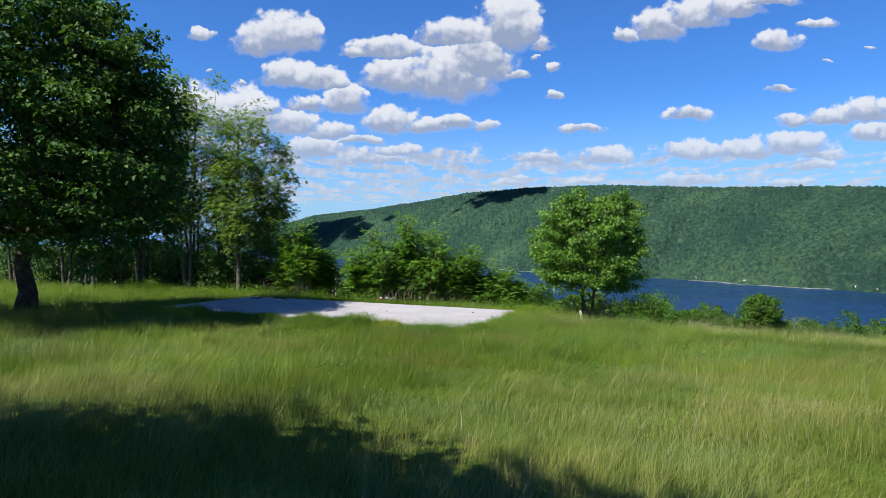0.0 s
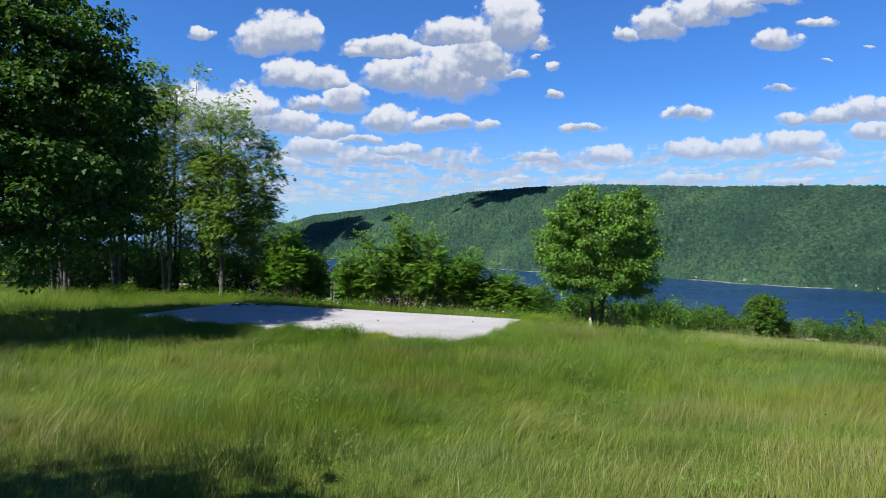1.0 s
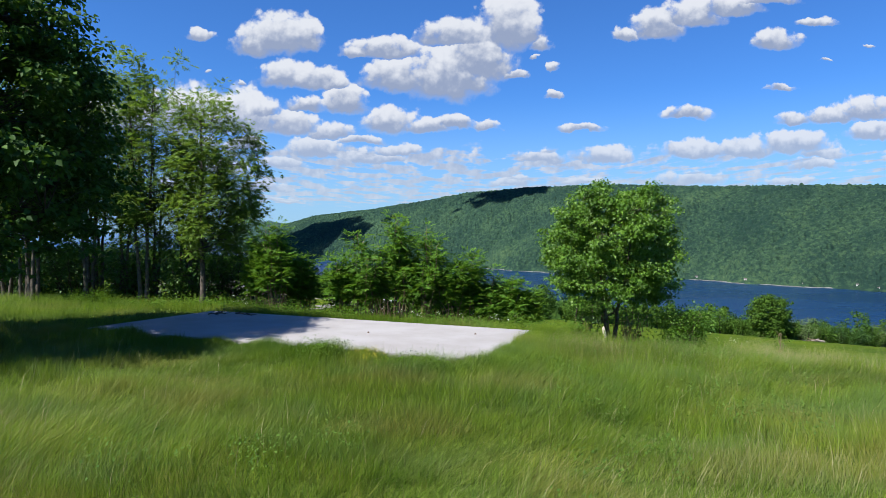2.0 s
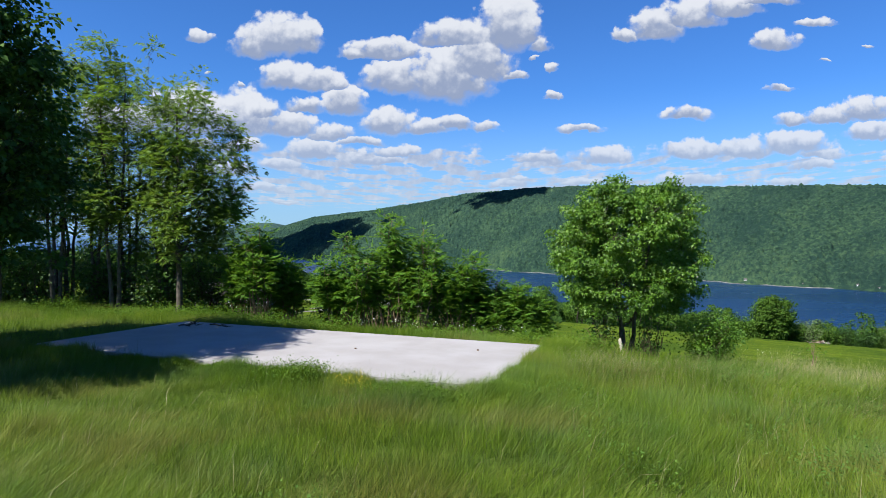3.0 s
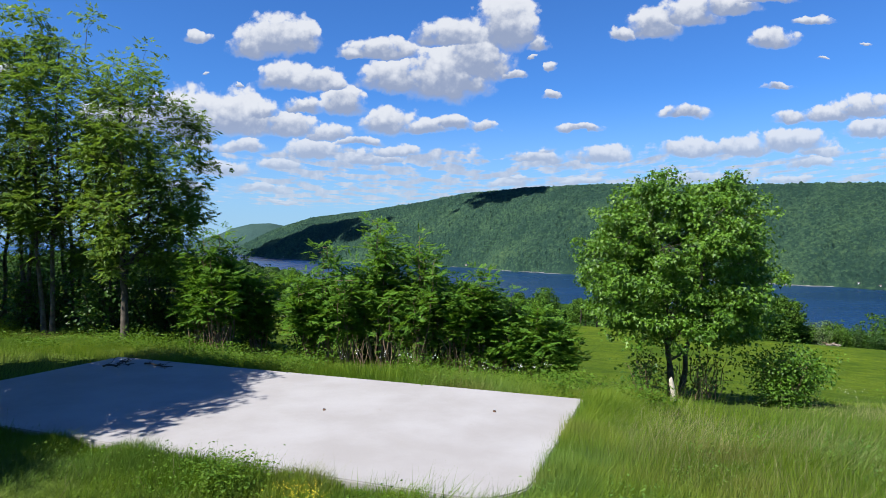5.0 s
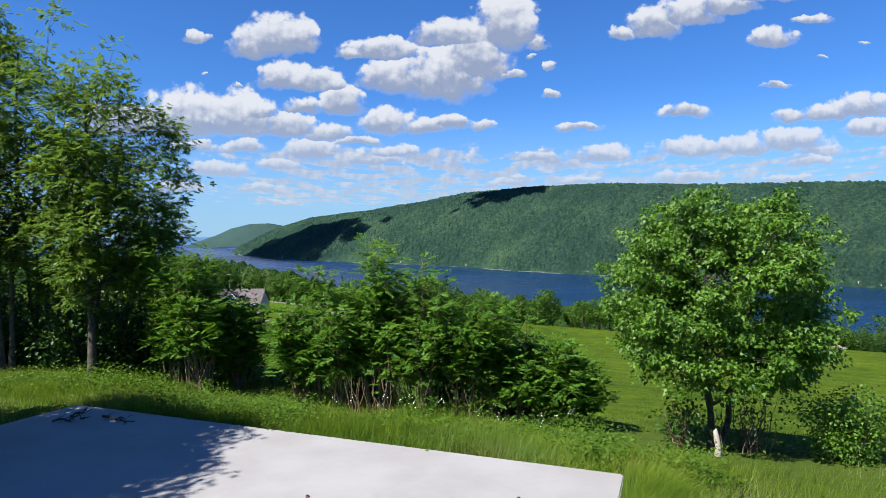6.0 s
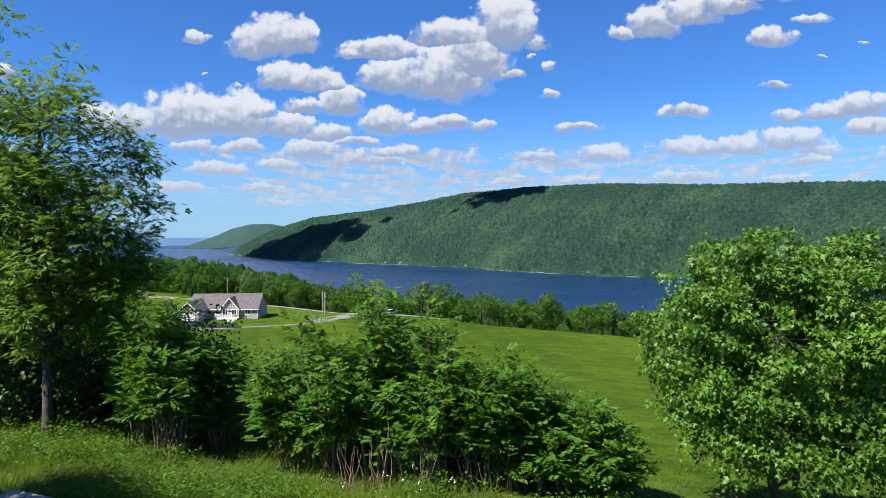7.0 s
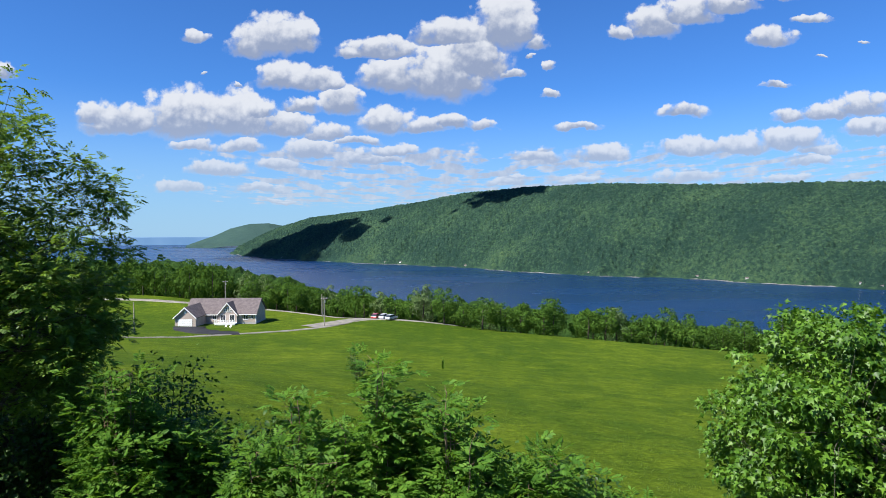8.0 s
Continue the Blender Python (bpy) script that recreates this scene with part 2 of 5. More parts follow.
WOODS_PALE = leafy("pale_tree_leaf", (0.054, 0.099, 0.032), (0.090, 0.144, 0.050), (0.153, 0.198, 0.090), 0.25, 0.12, 0.8, 0.1)
BARK = two_tone("grey_bark", (0.050, 0.042, 0.034), (0.115, 0.100, 0.084), 6, 0.9, 0.15, 60, 0.6, 0.02)
BARK_DARK = two_tone("dark_bark", (0.030, 0.025, 0.020), (0.075, 0.062, 0.050), 6, 0.9, 0.15, 60, 0.6, 0.02)
STEM = two_tone("dry_stem", (0.13, 0.085, 0.055), (0.25, 0.18, 0.125), 8, 0.85, 0.2)
PALE_WOOD = two_tone("bare_grey_wood", (0.33, 0.29, 0.24), (0.52, 0.47, 0.41), 9, 0.8, 0.2, 90, 0.5)


def grass_material(name, deep, mid, dry, through=0.3, lush=0.0, cool=None):
    m, k = material(name)
    p = where(k)
    big = k.noise(p, 0.22, 4.0, 0.6)
    small = k.noise(p, 1.6, 3.0, 0.6)
    pick = k.math("ADD", k.math("MULTIPLY", island(k), 0.3), k.math("ADD", k.math("MULTIPLY", k.math("SUBTRACT", big, 0.40), 2.0), k.math("MULTIPLY", k.math("SUBTRACT", small, 0.5), 1.3)), clamp=True)
    if lush:
        sep = k.add("ShaderNodeSeparateXYZ")
        k.put(sep.inputs[0], p)
        pick = k.math("SUBTRACT", pick, k.span(sep.outputs[1], 4.0, 19.0, -0.8 * lush, lush), clamp=True)
    col = ramp(k, pick, (0.0, deep), (0.5, mid), (1.0, dry))
    if cool:
        patch = k.noise(k.vec("ADD", k.vec("MULTIPLY", p, (1.0, 1.7, 1.0)), (31.0, 7.0, 0.0)), 0.30, 4.0, 0.6)
        col = k.mix(k.math("MULTIPLY", k.span(patch, 0.48, 0.66), 0.5), col, rgba(cool))
        rusty = k.noise(k.vec("ADD", k.vec("MULTIPLY", p, (1.0, 1.9, 1.0)), (3.0, 57.0, 0.0)), 0.24, 4.0, 0.6)
        col = k.mix(k.math("MULTIPLY", k.span(rusty, 0.50, 0.66), 0.6), col, rgba((0.205, 0.195, 0.050)))
    front = principled(k, col, 0.55, 0.25)
    back = k.add("ShaderNodeBsdfTranslucent")
    k.put(back.inputs["Color"], col)
    mx = k.add("ShaderNodeMixShader")
    mx.inputs[0].default_value = through
    k.put(mx.inputs[1], front)
    k.put(mx.inputs[2], back.outputs[0])
    finish(k, mx.outputs[0])
    return m


GRASS = grass_material("meadow_grass", (0.084, 0.136, 0.017), (0.172, 0.200, 0.030), (0.272, 0.248, 0.088), 0.4, 0.36, (0.135, 0.205, 0.078))
HAY = grass_material("hay_grass", (0.054, 0.103, 0.007), (0.093, 0.149, 0.009), (0.145, 0.190, 0.024), 0.25)
LUSH = grass_material("lush_grass", (0.078, 0.154, 0.011), (0.152, 0.238, 0.016), (0.240, 0.285, 0.040), 0.45, 0.0, (0.110, 0.195, 0.045))
SEED = grass_material("seed_heads", (0.204, 0.204, 0.089), (0.281, 0.268, 0.128), (0.370, 0.338, 0.191), 0.25)


def ground_material():
    """Soil under the meadow near by, hay field further down, woodland floor beyond."""
    m, k = material("meadow_ground")
    p = where(k)
    big = k.noise(p, 0.03, 5.0, 0.62)
    mid = k.noise(p, 0.25, 5.0, 0.65)
    fine = k.noise(p, 3.2, 5.0, 0.7)
    mapping = k.add("ShaderNodeMapping")
    k.put(mapping.inputs["Vector"], p)
    mapping.inputs["Rotation"].default_value = (0, 0, radians(24))
    mapping.inputs["Scale"].default_value = (0.05, 0.22, 1)
    swath = k.noise(mapping.outputs[0], 1.0, 3.0, 0.5)
    pick = k.math("ADD", k.math("ADD", k.math("MULTIPLY", k.math("SUBTRACT", big, 0.35), 1.3), k.math("MULTIPLY", k.math("SUBTRACT", mid, 0.5), 1.5)), k.math("MULTIPLY", k.math("SUBTRACT", swath, 0.5), 0.1), clamp=True)
    field = ramp(k, pick, (0.0, (0.037, 0.070, 0.006)), (0.45, (0.076, 0.113, 0.008)), (1.0, (0.130, 0.158, 0.020)))
    tufts = k.span(k.noise(p, 1.1, 4.0, 0.7), 0.3, 0.7)
    field = k.mix(0.55, field, k.mix(tufts, rgba((0.62, 0.66, 0.6)), rgba((1.36, 1.32, 1.3))), "MULTIPLY")
    field = k.mix(0.7, field, k.mix(k.span(fine, 0.28, 0.72), rgba((0.5, 0.55, 0.45)), rgba((1.48, 1.42, 1.4))), "MULTIPLY")
    soil = k.mix(fine, rgba((0.034, 0.062, 0.010)), rgba((0.080, 0.115, 0.018)))
    sep = k.add("ShaderNodeSeparateXYZ")
    k.put(sep.inputs[0], p)
    s = k.math("ADD", k.math("MULTIPLY", sep.outputs[0], 0.416), k.math("MULTIPLY", sep.outputs[1], 0.909))
    col = k.mix(k.span(s, 29.0, 36.0), soil, field)
    n = bump(k, k.math("ADD", k.math("MULTIPLY", mid, 0.6), k.math("MULTIPLY", fine, 0.5)), 0.7, 0.35)
    finish(k, principled(k, col, 0.95, 0.04, 0.0, n))
    return m


GROUND = ground_material()


def canopy_material(name, deep, mid, fresh, haze=(0.09, 0.16, 0.22), haze_mix=0.0):
    """Woods seen from far off: crown-sized and stand-sized variation, with air haze painted into the base colour."""
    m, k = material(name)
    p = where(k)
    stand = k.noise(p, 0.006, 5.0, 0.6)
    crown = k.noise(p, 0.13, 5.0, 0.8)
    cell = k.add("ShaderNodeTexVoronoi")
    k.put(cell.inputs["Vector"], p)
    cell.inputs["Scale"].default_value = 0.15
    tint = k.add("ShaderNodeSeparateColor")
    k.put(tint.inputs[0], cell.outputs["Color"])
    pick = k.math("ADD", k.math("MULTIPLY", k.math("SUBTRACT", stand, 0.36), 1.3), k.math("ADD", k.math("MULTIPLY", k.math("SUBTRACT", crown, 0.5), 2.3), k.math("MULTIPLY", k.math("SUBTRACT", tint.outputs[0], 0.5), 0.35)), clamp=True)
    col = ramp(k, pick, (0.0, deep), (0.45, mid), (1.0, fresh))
    # aerial haze: the base colour is pulled towards a pale blue
    col = k.mix(haze_mix, col, rgba(haze))
    n = bump(k, k.noise(p, 0.30, 5.0, 0.75), 1.0, 5.0)
    finish(k, principled(k, col, 0.9, 0.1, 0.0, n))
    return m


CANOPY = canopy_material("hazed_hillside", (0.008, 0.029, 0.013), (0.034, 0.073, 0.027), (0.088, 0.142, 0.042), haze_mix=0.08)
CANOPY_NEAR = canopy_material("near_woods", (0.020, 0.053, 0.010), (0.041, 0.092, 0.015), (0.085, 0.153, 0.025))
# twice the ridge's share of painted-in haze, for the greater distance
CANOPY_FAR = canopy_material("hazed_far_hill", (0.019, 0.045, 0.026), (0.029, 0.061, 0.032), (0.050, 0.082, 0.036), haze_mix=0.16)


def lake_material():
    m, k = material("lake_water")
    p = where(k)
    mapping = k.add("ShaderNodeMapping")
    k.put(mapping.inputs["Vector"], p)
    mapping.inputs["Rotation"].default_value = (0, 0, radians(-43))
    mapping.inputs["Scale"].default_value = (0.25, 1.0, 1)
    streak = k.noise(mapping.outputs[0], 0.006, 5.0, 0.6)
    chop = k.noise(p, 0.35, 5.0, 0.7)
    col = k.mix(k.span(streak, 0.35, 0.7), rgba((0.002, 0.018, 0.066)), rgba((0.004, 0.024, 0.080)))
    n = bump(k, chop, 0.4, 0.6)
    finish(k, principled(k, col, k.span(streak, 0.3, 0.7, 0.22, 0.30), 0.22, 0.0, n))
    return m


LAKE = lake_material()


def concrete_material():
    m, k = material("pale_concrete")
    p = where(k)
    cloudy = k.noise(p, 0.55, 5.0, 0.62)
    grit = k.noise(p, 28, 5.0, 0.75)
    spots = k.span(k.noise(p, 2.3, 4.0, 0.7), 0.66, 0.76)
    col = k.mix(k.span(cloudy, 0.3, 0.72), rgba((0.262, 0.250, 0.246)), rgba((0.312, 0.304, 0.306)))
    col = k.mix(k.math("MULTIPLY", spots, 0.4), col, rgba((0.23, 0.20, 0.16)))
    col = k.mix(0.18, col, k.mix(grit, rgba((0.6, 0.6, 0.6)), rgba((1.3, 1.3, 1.3))), "MULTIPLY")
    finish(k, principled(k, col, 0.85, 0.25, 0.0, bump(k, grit, 0.25, 0.01)))
    return m


CONCRETE = concrete_material()


# ---- building helpers ----
def mesh_of(name, verts, faces):
    """A mesh from arrays: verts (n, 3), faces (m, 3 or 4)."""
    verts, faces = np.asarray(verts, np.float32), np.asarray(faces, np.int32)
    me = bpy.data.meshes.new(name)
    n, size = len(faces), faces.shape[1]
    me.vertices.add(len(verts))
    me.vertices.foreach_set("co", verts.ravel())
    me.loops.add(n * size)
    me.loops.foreach_set("vertex_index", faces.ravel())
    me.polygons.add(n)
    me.polygons.foreach_set("loop_start", np.arange(0, n * size, size, dtype=np.int32))
    me.update(calc_edges=True)
    me.validate()
    return me


def smooth(me):
    me.polygons.foreach_set("use_smooth", np.ones(len(me.polygons), bool))
    return me


def part(name, data, mat, parent=None, label=""):
    """One mesh object, from a mesh or a bmesh, under a thing or a part."""
    if isinstance(data, bmesh.types.BMesh):
        me = bpy.data.meshes.new(name)
        data.to_mesh(me)
        data.free()
        data = me
    if not data.materials:
        data.materials.append(mat)
    ob = new(name, data)
    if parent is not None:
        ob.parent = parent
    return tagged(ob, label) if label else ob


def thing(name, place, label, category, group="", turn=0.0):
    ob = new(name)
    ob.empty_display_size = 0.2
    ob.matrix_basis = pose(*place, 0, 0, turn)
    return tagged(ob, label, category, group)


def box(bm, x0, x1, y0, y1, z0, z1, bevel=0.0):
    made = bmesh.ops.create_cube(bm, size=1.0)["verts"]
    bmesh.ops.scale(bm, vec=(x1 - x0, y1 - y0, z1 - z0), verts=made)
    bmesh.ops.translate(bm, vec=((x0 + x1) / 2, (y0 + y1) / 2, (z0 + z1) / 2), verts=made)
    if bevel:
        edges = list({e for v in made for e in v.link_edges})
        bmesh.ops.bevel(bm, geom=edges, offset=bevel, segments=2, affect="EDGES", profile=0.6)
    return bm


def boxes(*rows, bevel=0.0):
    bm = bmesh.new()
    for r in rows:
        box(bm, *r, bevel=bevel)
    return bm


def prism(points, y0, y1):
    """A solid between y0 and y1 with an outline of (x, z) points."""
    bm = bmesh.new()
    a = [bm.verts.new((x, y0, z)) for x, z in points]
    b = [bm.verts.new((x, y1, z)) for x, z in points]
    bm.faces.new(a)
    bm.faces.new(b[::-1])
    for i in range(len(a)):
        j = (i + 1) % len(a)
        bm.faces.new((a[j], a[i], b[i], b[j]))
    bmesh.ops.recalc_face_normals(bm, faces=bm.faces)
    return bm


class Tubes:
    """Gathers tapered tubes into one mesh."""

    def __init__(self, sides=7):
        self.sides, self.verts, self.faces, self.count = sides, [], [], 0

    def add(self, path, radii, sides=None):
        n = sides or self.sides
        path = np.asarray(path, float)
        ang = np.linspace(0, 2 * math.pi, n, endpoint=False)
        d = np.gradient(path, axis=0)
        d /= np.linalg.norm(d, axis=1)[:, None] + 1e-9
        ref = np.array([1.0, 0.0, 0.0]) if abs(d[0, 2]) > 0.7 else np.array([0.0, 0.0, 1.0])
        a = np.cross(d, ref)
        a /= np.linalg.norm(a, axis=1)[:, None] + 1e-9
        b = np.cross(d, a)
        r = np.asarray(radii, float)[:, None, None]
        ring = path[:, None, :] + r * (np.cos(ang)[None, :, None] * a[:, None, :] + np.sin(ang)[None, :, None] * b[:, None, :])
        rows = len(path)
        i = np.arange(rows - 1)[:, None] * n + np.arange(n)[None, :]
        j = np.arange(rows - 1)[:, None] * n + (np.arange(n)[None, :] + 1) % n
        f = np.stack([i, j, j + n, i + n], -1).reshape(-1, 4) + self.count
        self.verts.append(ring.reshape(-1, 3))
        self.faces.append(f)
        self.count += rows * n

    def mesh(self, name):
        return smooth(mesh_of(name, np.concatenate(self.verts), np.concatenate(self.faces)))


def unit(v):
    return v / (np.linalg.norm(v, axis=-1, keepdims=True) + 1e-9)


def leaf_mesh(name, base, axis, up, length, width, fold=0.18, droop=0.12):
    """Leaves as folded blades: base points, growing directions, upward directions, lengths and widths."""
    axis = unit(axis)
    side = unit(np.cross(axis, up))
    nrm = np.cross(side, axis)
    L, W = length[:, None], width[:, None]
    v0 = base
    v1 = base + axis * L * 0.45 + side * W * 0.5 + nrm * W * fold
    v2 = base + axis * L - nrm * L * droop
    v3 = base + axis * L * 0.45 - side * W * 0.5 + nrm * W * fold
    verts = np.stack([v0, v1, v2, v3], 1).reshape(-1, 3)
    i = np.arange(len(base))[:, None] * 4
    faces = np.concatenate([i + [[0, 1, 2]], i + [[0, 2, 3]]], 1).reshape(-1, 3)
    return mesh_of(name, verts, faces)


def lobed_mesh(name, base, axis, up, length, width, fold=0.2, droop=0.2):
    """Maple leaves: a long middle lobe between two side lobes, hanging a little from the stalk."""
    axis = unit(axis)
    side = unit(np.cross(axis, up))
    nrm = np.cross(side, axis)
    L, W = length[:, None], width[:, None]
    points = [base, base + axis * L * 0.42 + side * W * 0.6 + nrm * W * fold, base + axis * L * 0.48 + side * W * 0.2, base + axis * L - nrm * L * droop,
              base + axis * L * 0.48 - side * W * 0.2, base + axis * L * 0.42 - side * W * 0.6 + nrm * W * fold]
    i = np.arange(len(base))[:, None] * 6
    faces = np.concatenate([i + [[0, 1, 2]], i + [[0, 2, 4]], i + [[2, 3, 4]], i + [[0, 4, 5]]], 1).reshape(-1, 3)
    return mesh_of(name, np.stack(points, 1).reshape(-1, 3), faces)


def scatter_leaves(rng, name, centres, spread, count, size, flat=0.6, hang=0.35, narrow=0.75, lobed=False):
    """Single leaves round cluster centres."""
    c = np.repeat(centres, count, 0)
    sp = np.repeat(np.broadcast_to(spread, len(centres)), count)[:, None]
    off = rng.normal(0, 1, c.shape) * [1, 1, flat]
    p = c + off * sp
    axis = unit(off * [1, 1, 0.3]) + rng.normal(0, 0.45, c.shape) + [0, 0, -hang]
    up = unit(np.array([0, 0, 1.0]) + rng.normal(0, 0.45, c.shape))
    L = size * rng.uniform(0.65, 1.25, len(c))
    return (lobed_mesh if lobed else leaf_mesh)(name, p, axis, up, L, L * narrow)


def scatter_fronds(rng, name, centres, spread, count, length, leaflets=9, leaflet=0.11, narrow=0.36, hang=0.35, flat=0.7, rise=0.0):
    """Feathered leaves: leaflets in two rows along a drooping stalk."""
    c = np.repeat(centres, count, 0)
    sp = np.repeat(np.broadcast_to(spread, len(centres)), count)[:, None]
    off = rng.normal(0, 1, c.shape) * [1, 1, flat]
    p = c + off * sp
    axis = unit(unit(off * [1, 1, 0.4]) + rng.normal(0, 0.4, c.shape) + [0, 0, 0.15 + rise - hang * 0.5])
    up = unit(np.array([0, 0, 1.0]) + rng.normal(0, 0.3, c.shape))
    side = unit(np.cross(axis, up))
    R = length * rng.uniform(0.7, 1.2, len(c))
    bases, axes, ups, lens = [], [], [], []
    for i in range(leaflets):
        f = 0.2 + 0.8 * i / (leaflets - 1)
        s = 1 if i % 2 else -1
        if i == leaflets - 1:
            s = 0
        q = p + axis * (R * f)[:, None] - np.array([0, 0, 1.0]) * (R * f * f * hang)[:, None]
        bases.append(q)
        axes.append(axis * (0.6 if s else 1.0) + side * s + [0, 0, -0.25 * hang - 0.1])
        ups.append(up)
        lens.append(leaflet * rng.uniform(0.75, 1.2, len(c)) * (1.15 - 0.5 * abs(f - 0.55)))
    L = np.concatenate(lens)
    return leaf_mesh(name, np.concatenate(bases), np.concatenate(axes), np.concatenate(ups), L, L * narrow, 0.12, 0.08)


def bend(a, b, rng, wobble, steps=7, lift=0.0):
    """A path from a to b that wanders a little and sags or arches by lift."""
    f = np.linspace(0, 1, steps)[:, None]
    p = a + (b - a) * f
    w = rng.normal(0, wobble, (steps, 3)) * np.sin(np.pi * f)
    return p + w + np.array([0, 0, 1.0]) * lift * np.sin(np.pi * f)


def crown_points(rng, n, centre, semi, inner=0.45, ragged=0.18, lower=-0.95, full=0.0):
    """Places through a crown of uneven outline, denser towards its skin."""
    d = unit(rng.normal(0, 1, (n * 3, 3)))
    d = d[d[:, 2] > lower][:n]
    lump = np.array([noise.noise(Vector(v * 2.1) + Vector((centre[0], centre[1], 7.3))) for v in d])
    r = (inner + (1 - inner) * rng.uniform(0, 1, len(d)) ** 0.6) * (1 + ragged * 2.0 * lump)
    r = r * (np.sum(d ** 4, axis=1) ** 0.25) ** (-full * np.clip(d[:, 2] * 2 + 0.8, 0, 1))  # fuller shoulders
    return np.array(centre) + d * r[:, None] * np.array(semi)


# ---- the land ----
DOWN = np.array([0.416, 0.909])  # downhill, towards the lake
PROFILE = [(-4000, 3.0), (-60, 1.0), (0, 0.12), (10, -0.08), (17, -0.25), (22, -0.5), (26, -0.8), (30, -1.45), (36, -2.8), (45, -5.0), (60, -8.0), (78, -11.3), (100, -15.0), (120, -17.9), (150, -20.2), (175, -21.9), (190, -23.8), (205, -26.8), (230, -33), (300, -54), (480, -109), (700, -125), (9000, -130)]
_s = np.concatenate([np.arange(-80, 800, 0.5), [9000.0]])
_z = np.interp(_s, *zip(*PROFILE))
_w = np.exp(-0.5 * (np.arange(-12, 13) / 5.0) ** 2)
_z[12:-13] = np.convolve(_z, _w / _w.sum(), "same")[12:-13]


def ease(v, lo, hi):
    f = np.clip((v - lo) / (hi - lo), 0, 1)
    return f * f * (3 - 2 * f)


# the pad lies level with the turf round it
SLAB_TURN = -20.6
SLAB_MID = np.array([-3.94, 24.15])
SLAB_L, SLAB_W = 12.92, 5.75


def slab_local(x, y):
    a = radians(SLAB_TURN)
    dx, dy = np.asarray(x) - SLAB_MID[0], np.asarray(y) - SLAB_MID[1]
    return dx * math.cos(a) + dy * math.sin(a), -dx * math.sin(a) + dy * math.cos(a)


def pad_top(v):
    return -0.14 - math.sin(radians(1.5)) * v


def ground_z(x, y):
    x, y = np.asarray(x, float), np.asarray(y, float)
    s = DOWN[0] * x + DOWN[1] * y
    s = s - np.clip((-x - 4) * 0.35, 0, 5) * (1 - ease(s, 45, 90))
    z = np.interp(s, _s, _z)
    z = z + np.clip((-x - 20) * 0.06, 0, 5) * ease(s, 140, 190) * (1 - ease(s, 210, 300))
    z = z - np.clip((x - 10) * 0.022, 0, 2.5) * ease(s, 80, 190)
    z = z + 1.9 * np.exp(-(((x + 14) / 20) ** 2 + ((y - 203) / 15) ** 2))
    near = 1 - ease(s, 60, 200)
    u, v = slab_local(x, y)
    away = np.maximum(np.maximum(np.abs(u) - SLAB_L / 2, np.abs(v) - SLAB_W / 2), 0)
    hug = 1 - ease(away, 0.3, 3.0)
    z = z * (1 - hug) + (pad_top(np.clip(v, -3.2, 3.2)) - 0.13) * hug
    return z + near * (1 - hug) * (0.09 * np.sin(x * 0.55 + 1.3) * np.sin(y * 0.47 + 0.4) + 0.05 * np.sin(x * 1.3 + y * 0.9) * np.sin(y * 1.1 - x * 0.4))


LAKE_Z = -104.0


def steps(*runs):
    """Coordinates from runs of (start, stop, step)."""
    return np.unique(np.concatenate([np.arange(a, b, c) for a, b, c in runs]))


def grid_mesh(name, X, Y, Z):
    rows, cols = X.shape
    i = np.arange(rows - 1)[:, None] * cols + np.arange(cols - 1)[None, :]
    f = np.stack([i, i + 1, i + cols + 1, i + cols], -1).reshape(-1, 4)
    return smooth(mesh_of(name, np.stack([X, Y, Z], -1).reshape(-1, 3), f))


gx = steps((-4900, -900, 250), (-900, -150, 30), (-150, -40, 4), (-40, 40, 0.8), (40, 150, 4), (150, 900, 30), (900, 4901, 250))
gy = steps((-900, -60, 60), (-60, -12, 4), (-12, 46, 0.8), (46, 220, 3), (220, 700, 12), (700, 4951, 250))
GX, GY = np.meshgrid(gx, gy)
ground = part("ground", grid_mesh("ground", GX, GY, ground_z(GX, GY)), GROUND)
tagged(ground, "grassy hillside with meadow and mown hay field", "ground", kind="structure")

water = part("lake", grid_mesh("lake", *np.meshgrid(np.linspace(-4900, 4900, 12), np.linspace(380, 4880, 8)), np.full((8, 12), LAKE_Z)), LAKE)
tagged(water, "deep blue rippled lake between wooded hills", "lake", kind="structure")


def domes(x, y, cell, seed):
    """Heights from 0 to 1 of round tree crowns of about that size."""
    ix, iy = np.floor(x / cell).astype(int), np.floor(y / cell).astype(int)
    best = np.full(x.shape, 9.0)
    rnd = np.zeros(x.shape)
    for a in (-1, 0, 1):
        for b in (-1, 0, 1):
            cx, cy = ix + a, iy + b
            q = (cx * 73856093) ^ (cy * 19349663) ^ int(seed * 83492791)
            q = ((q ^ (q >> 13)) * 1274126177) & 0x7FFFFFFF
            q = ((q ^ (q >> 16)) * 668265263) & 0x7FFFFFFF
            h, g = (q & 0xFFFF) / 65535.0, ((q >> 15) & 0xFFFF) / 65535.0
            d = np.hypot((cx + 0.15 + 0.7 * h) * cell - x, (cy + 0.15 + 0.7 * g) * cell - y) / cell
            rnd = np.where(d < best, h, rnd)
            best = np.minimum(best, d)
    return np.sqrt(np.clip(1 - (best / 0.85) ** 2, 0, 1)) * (0.65 + 0.5 * rnd)


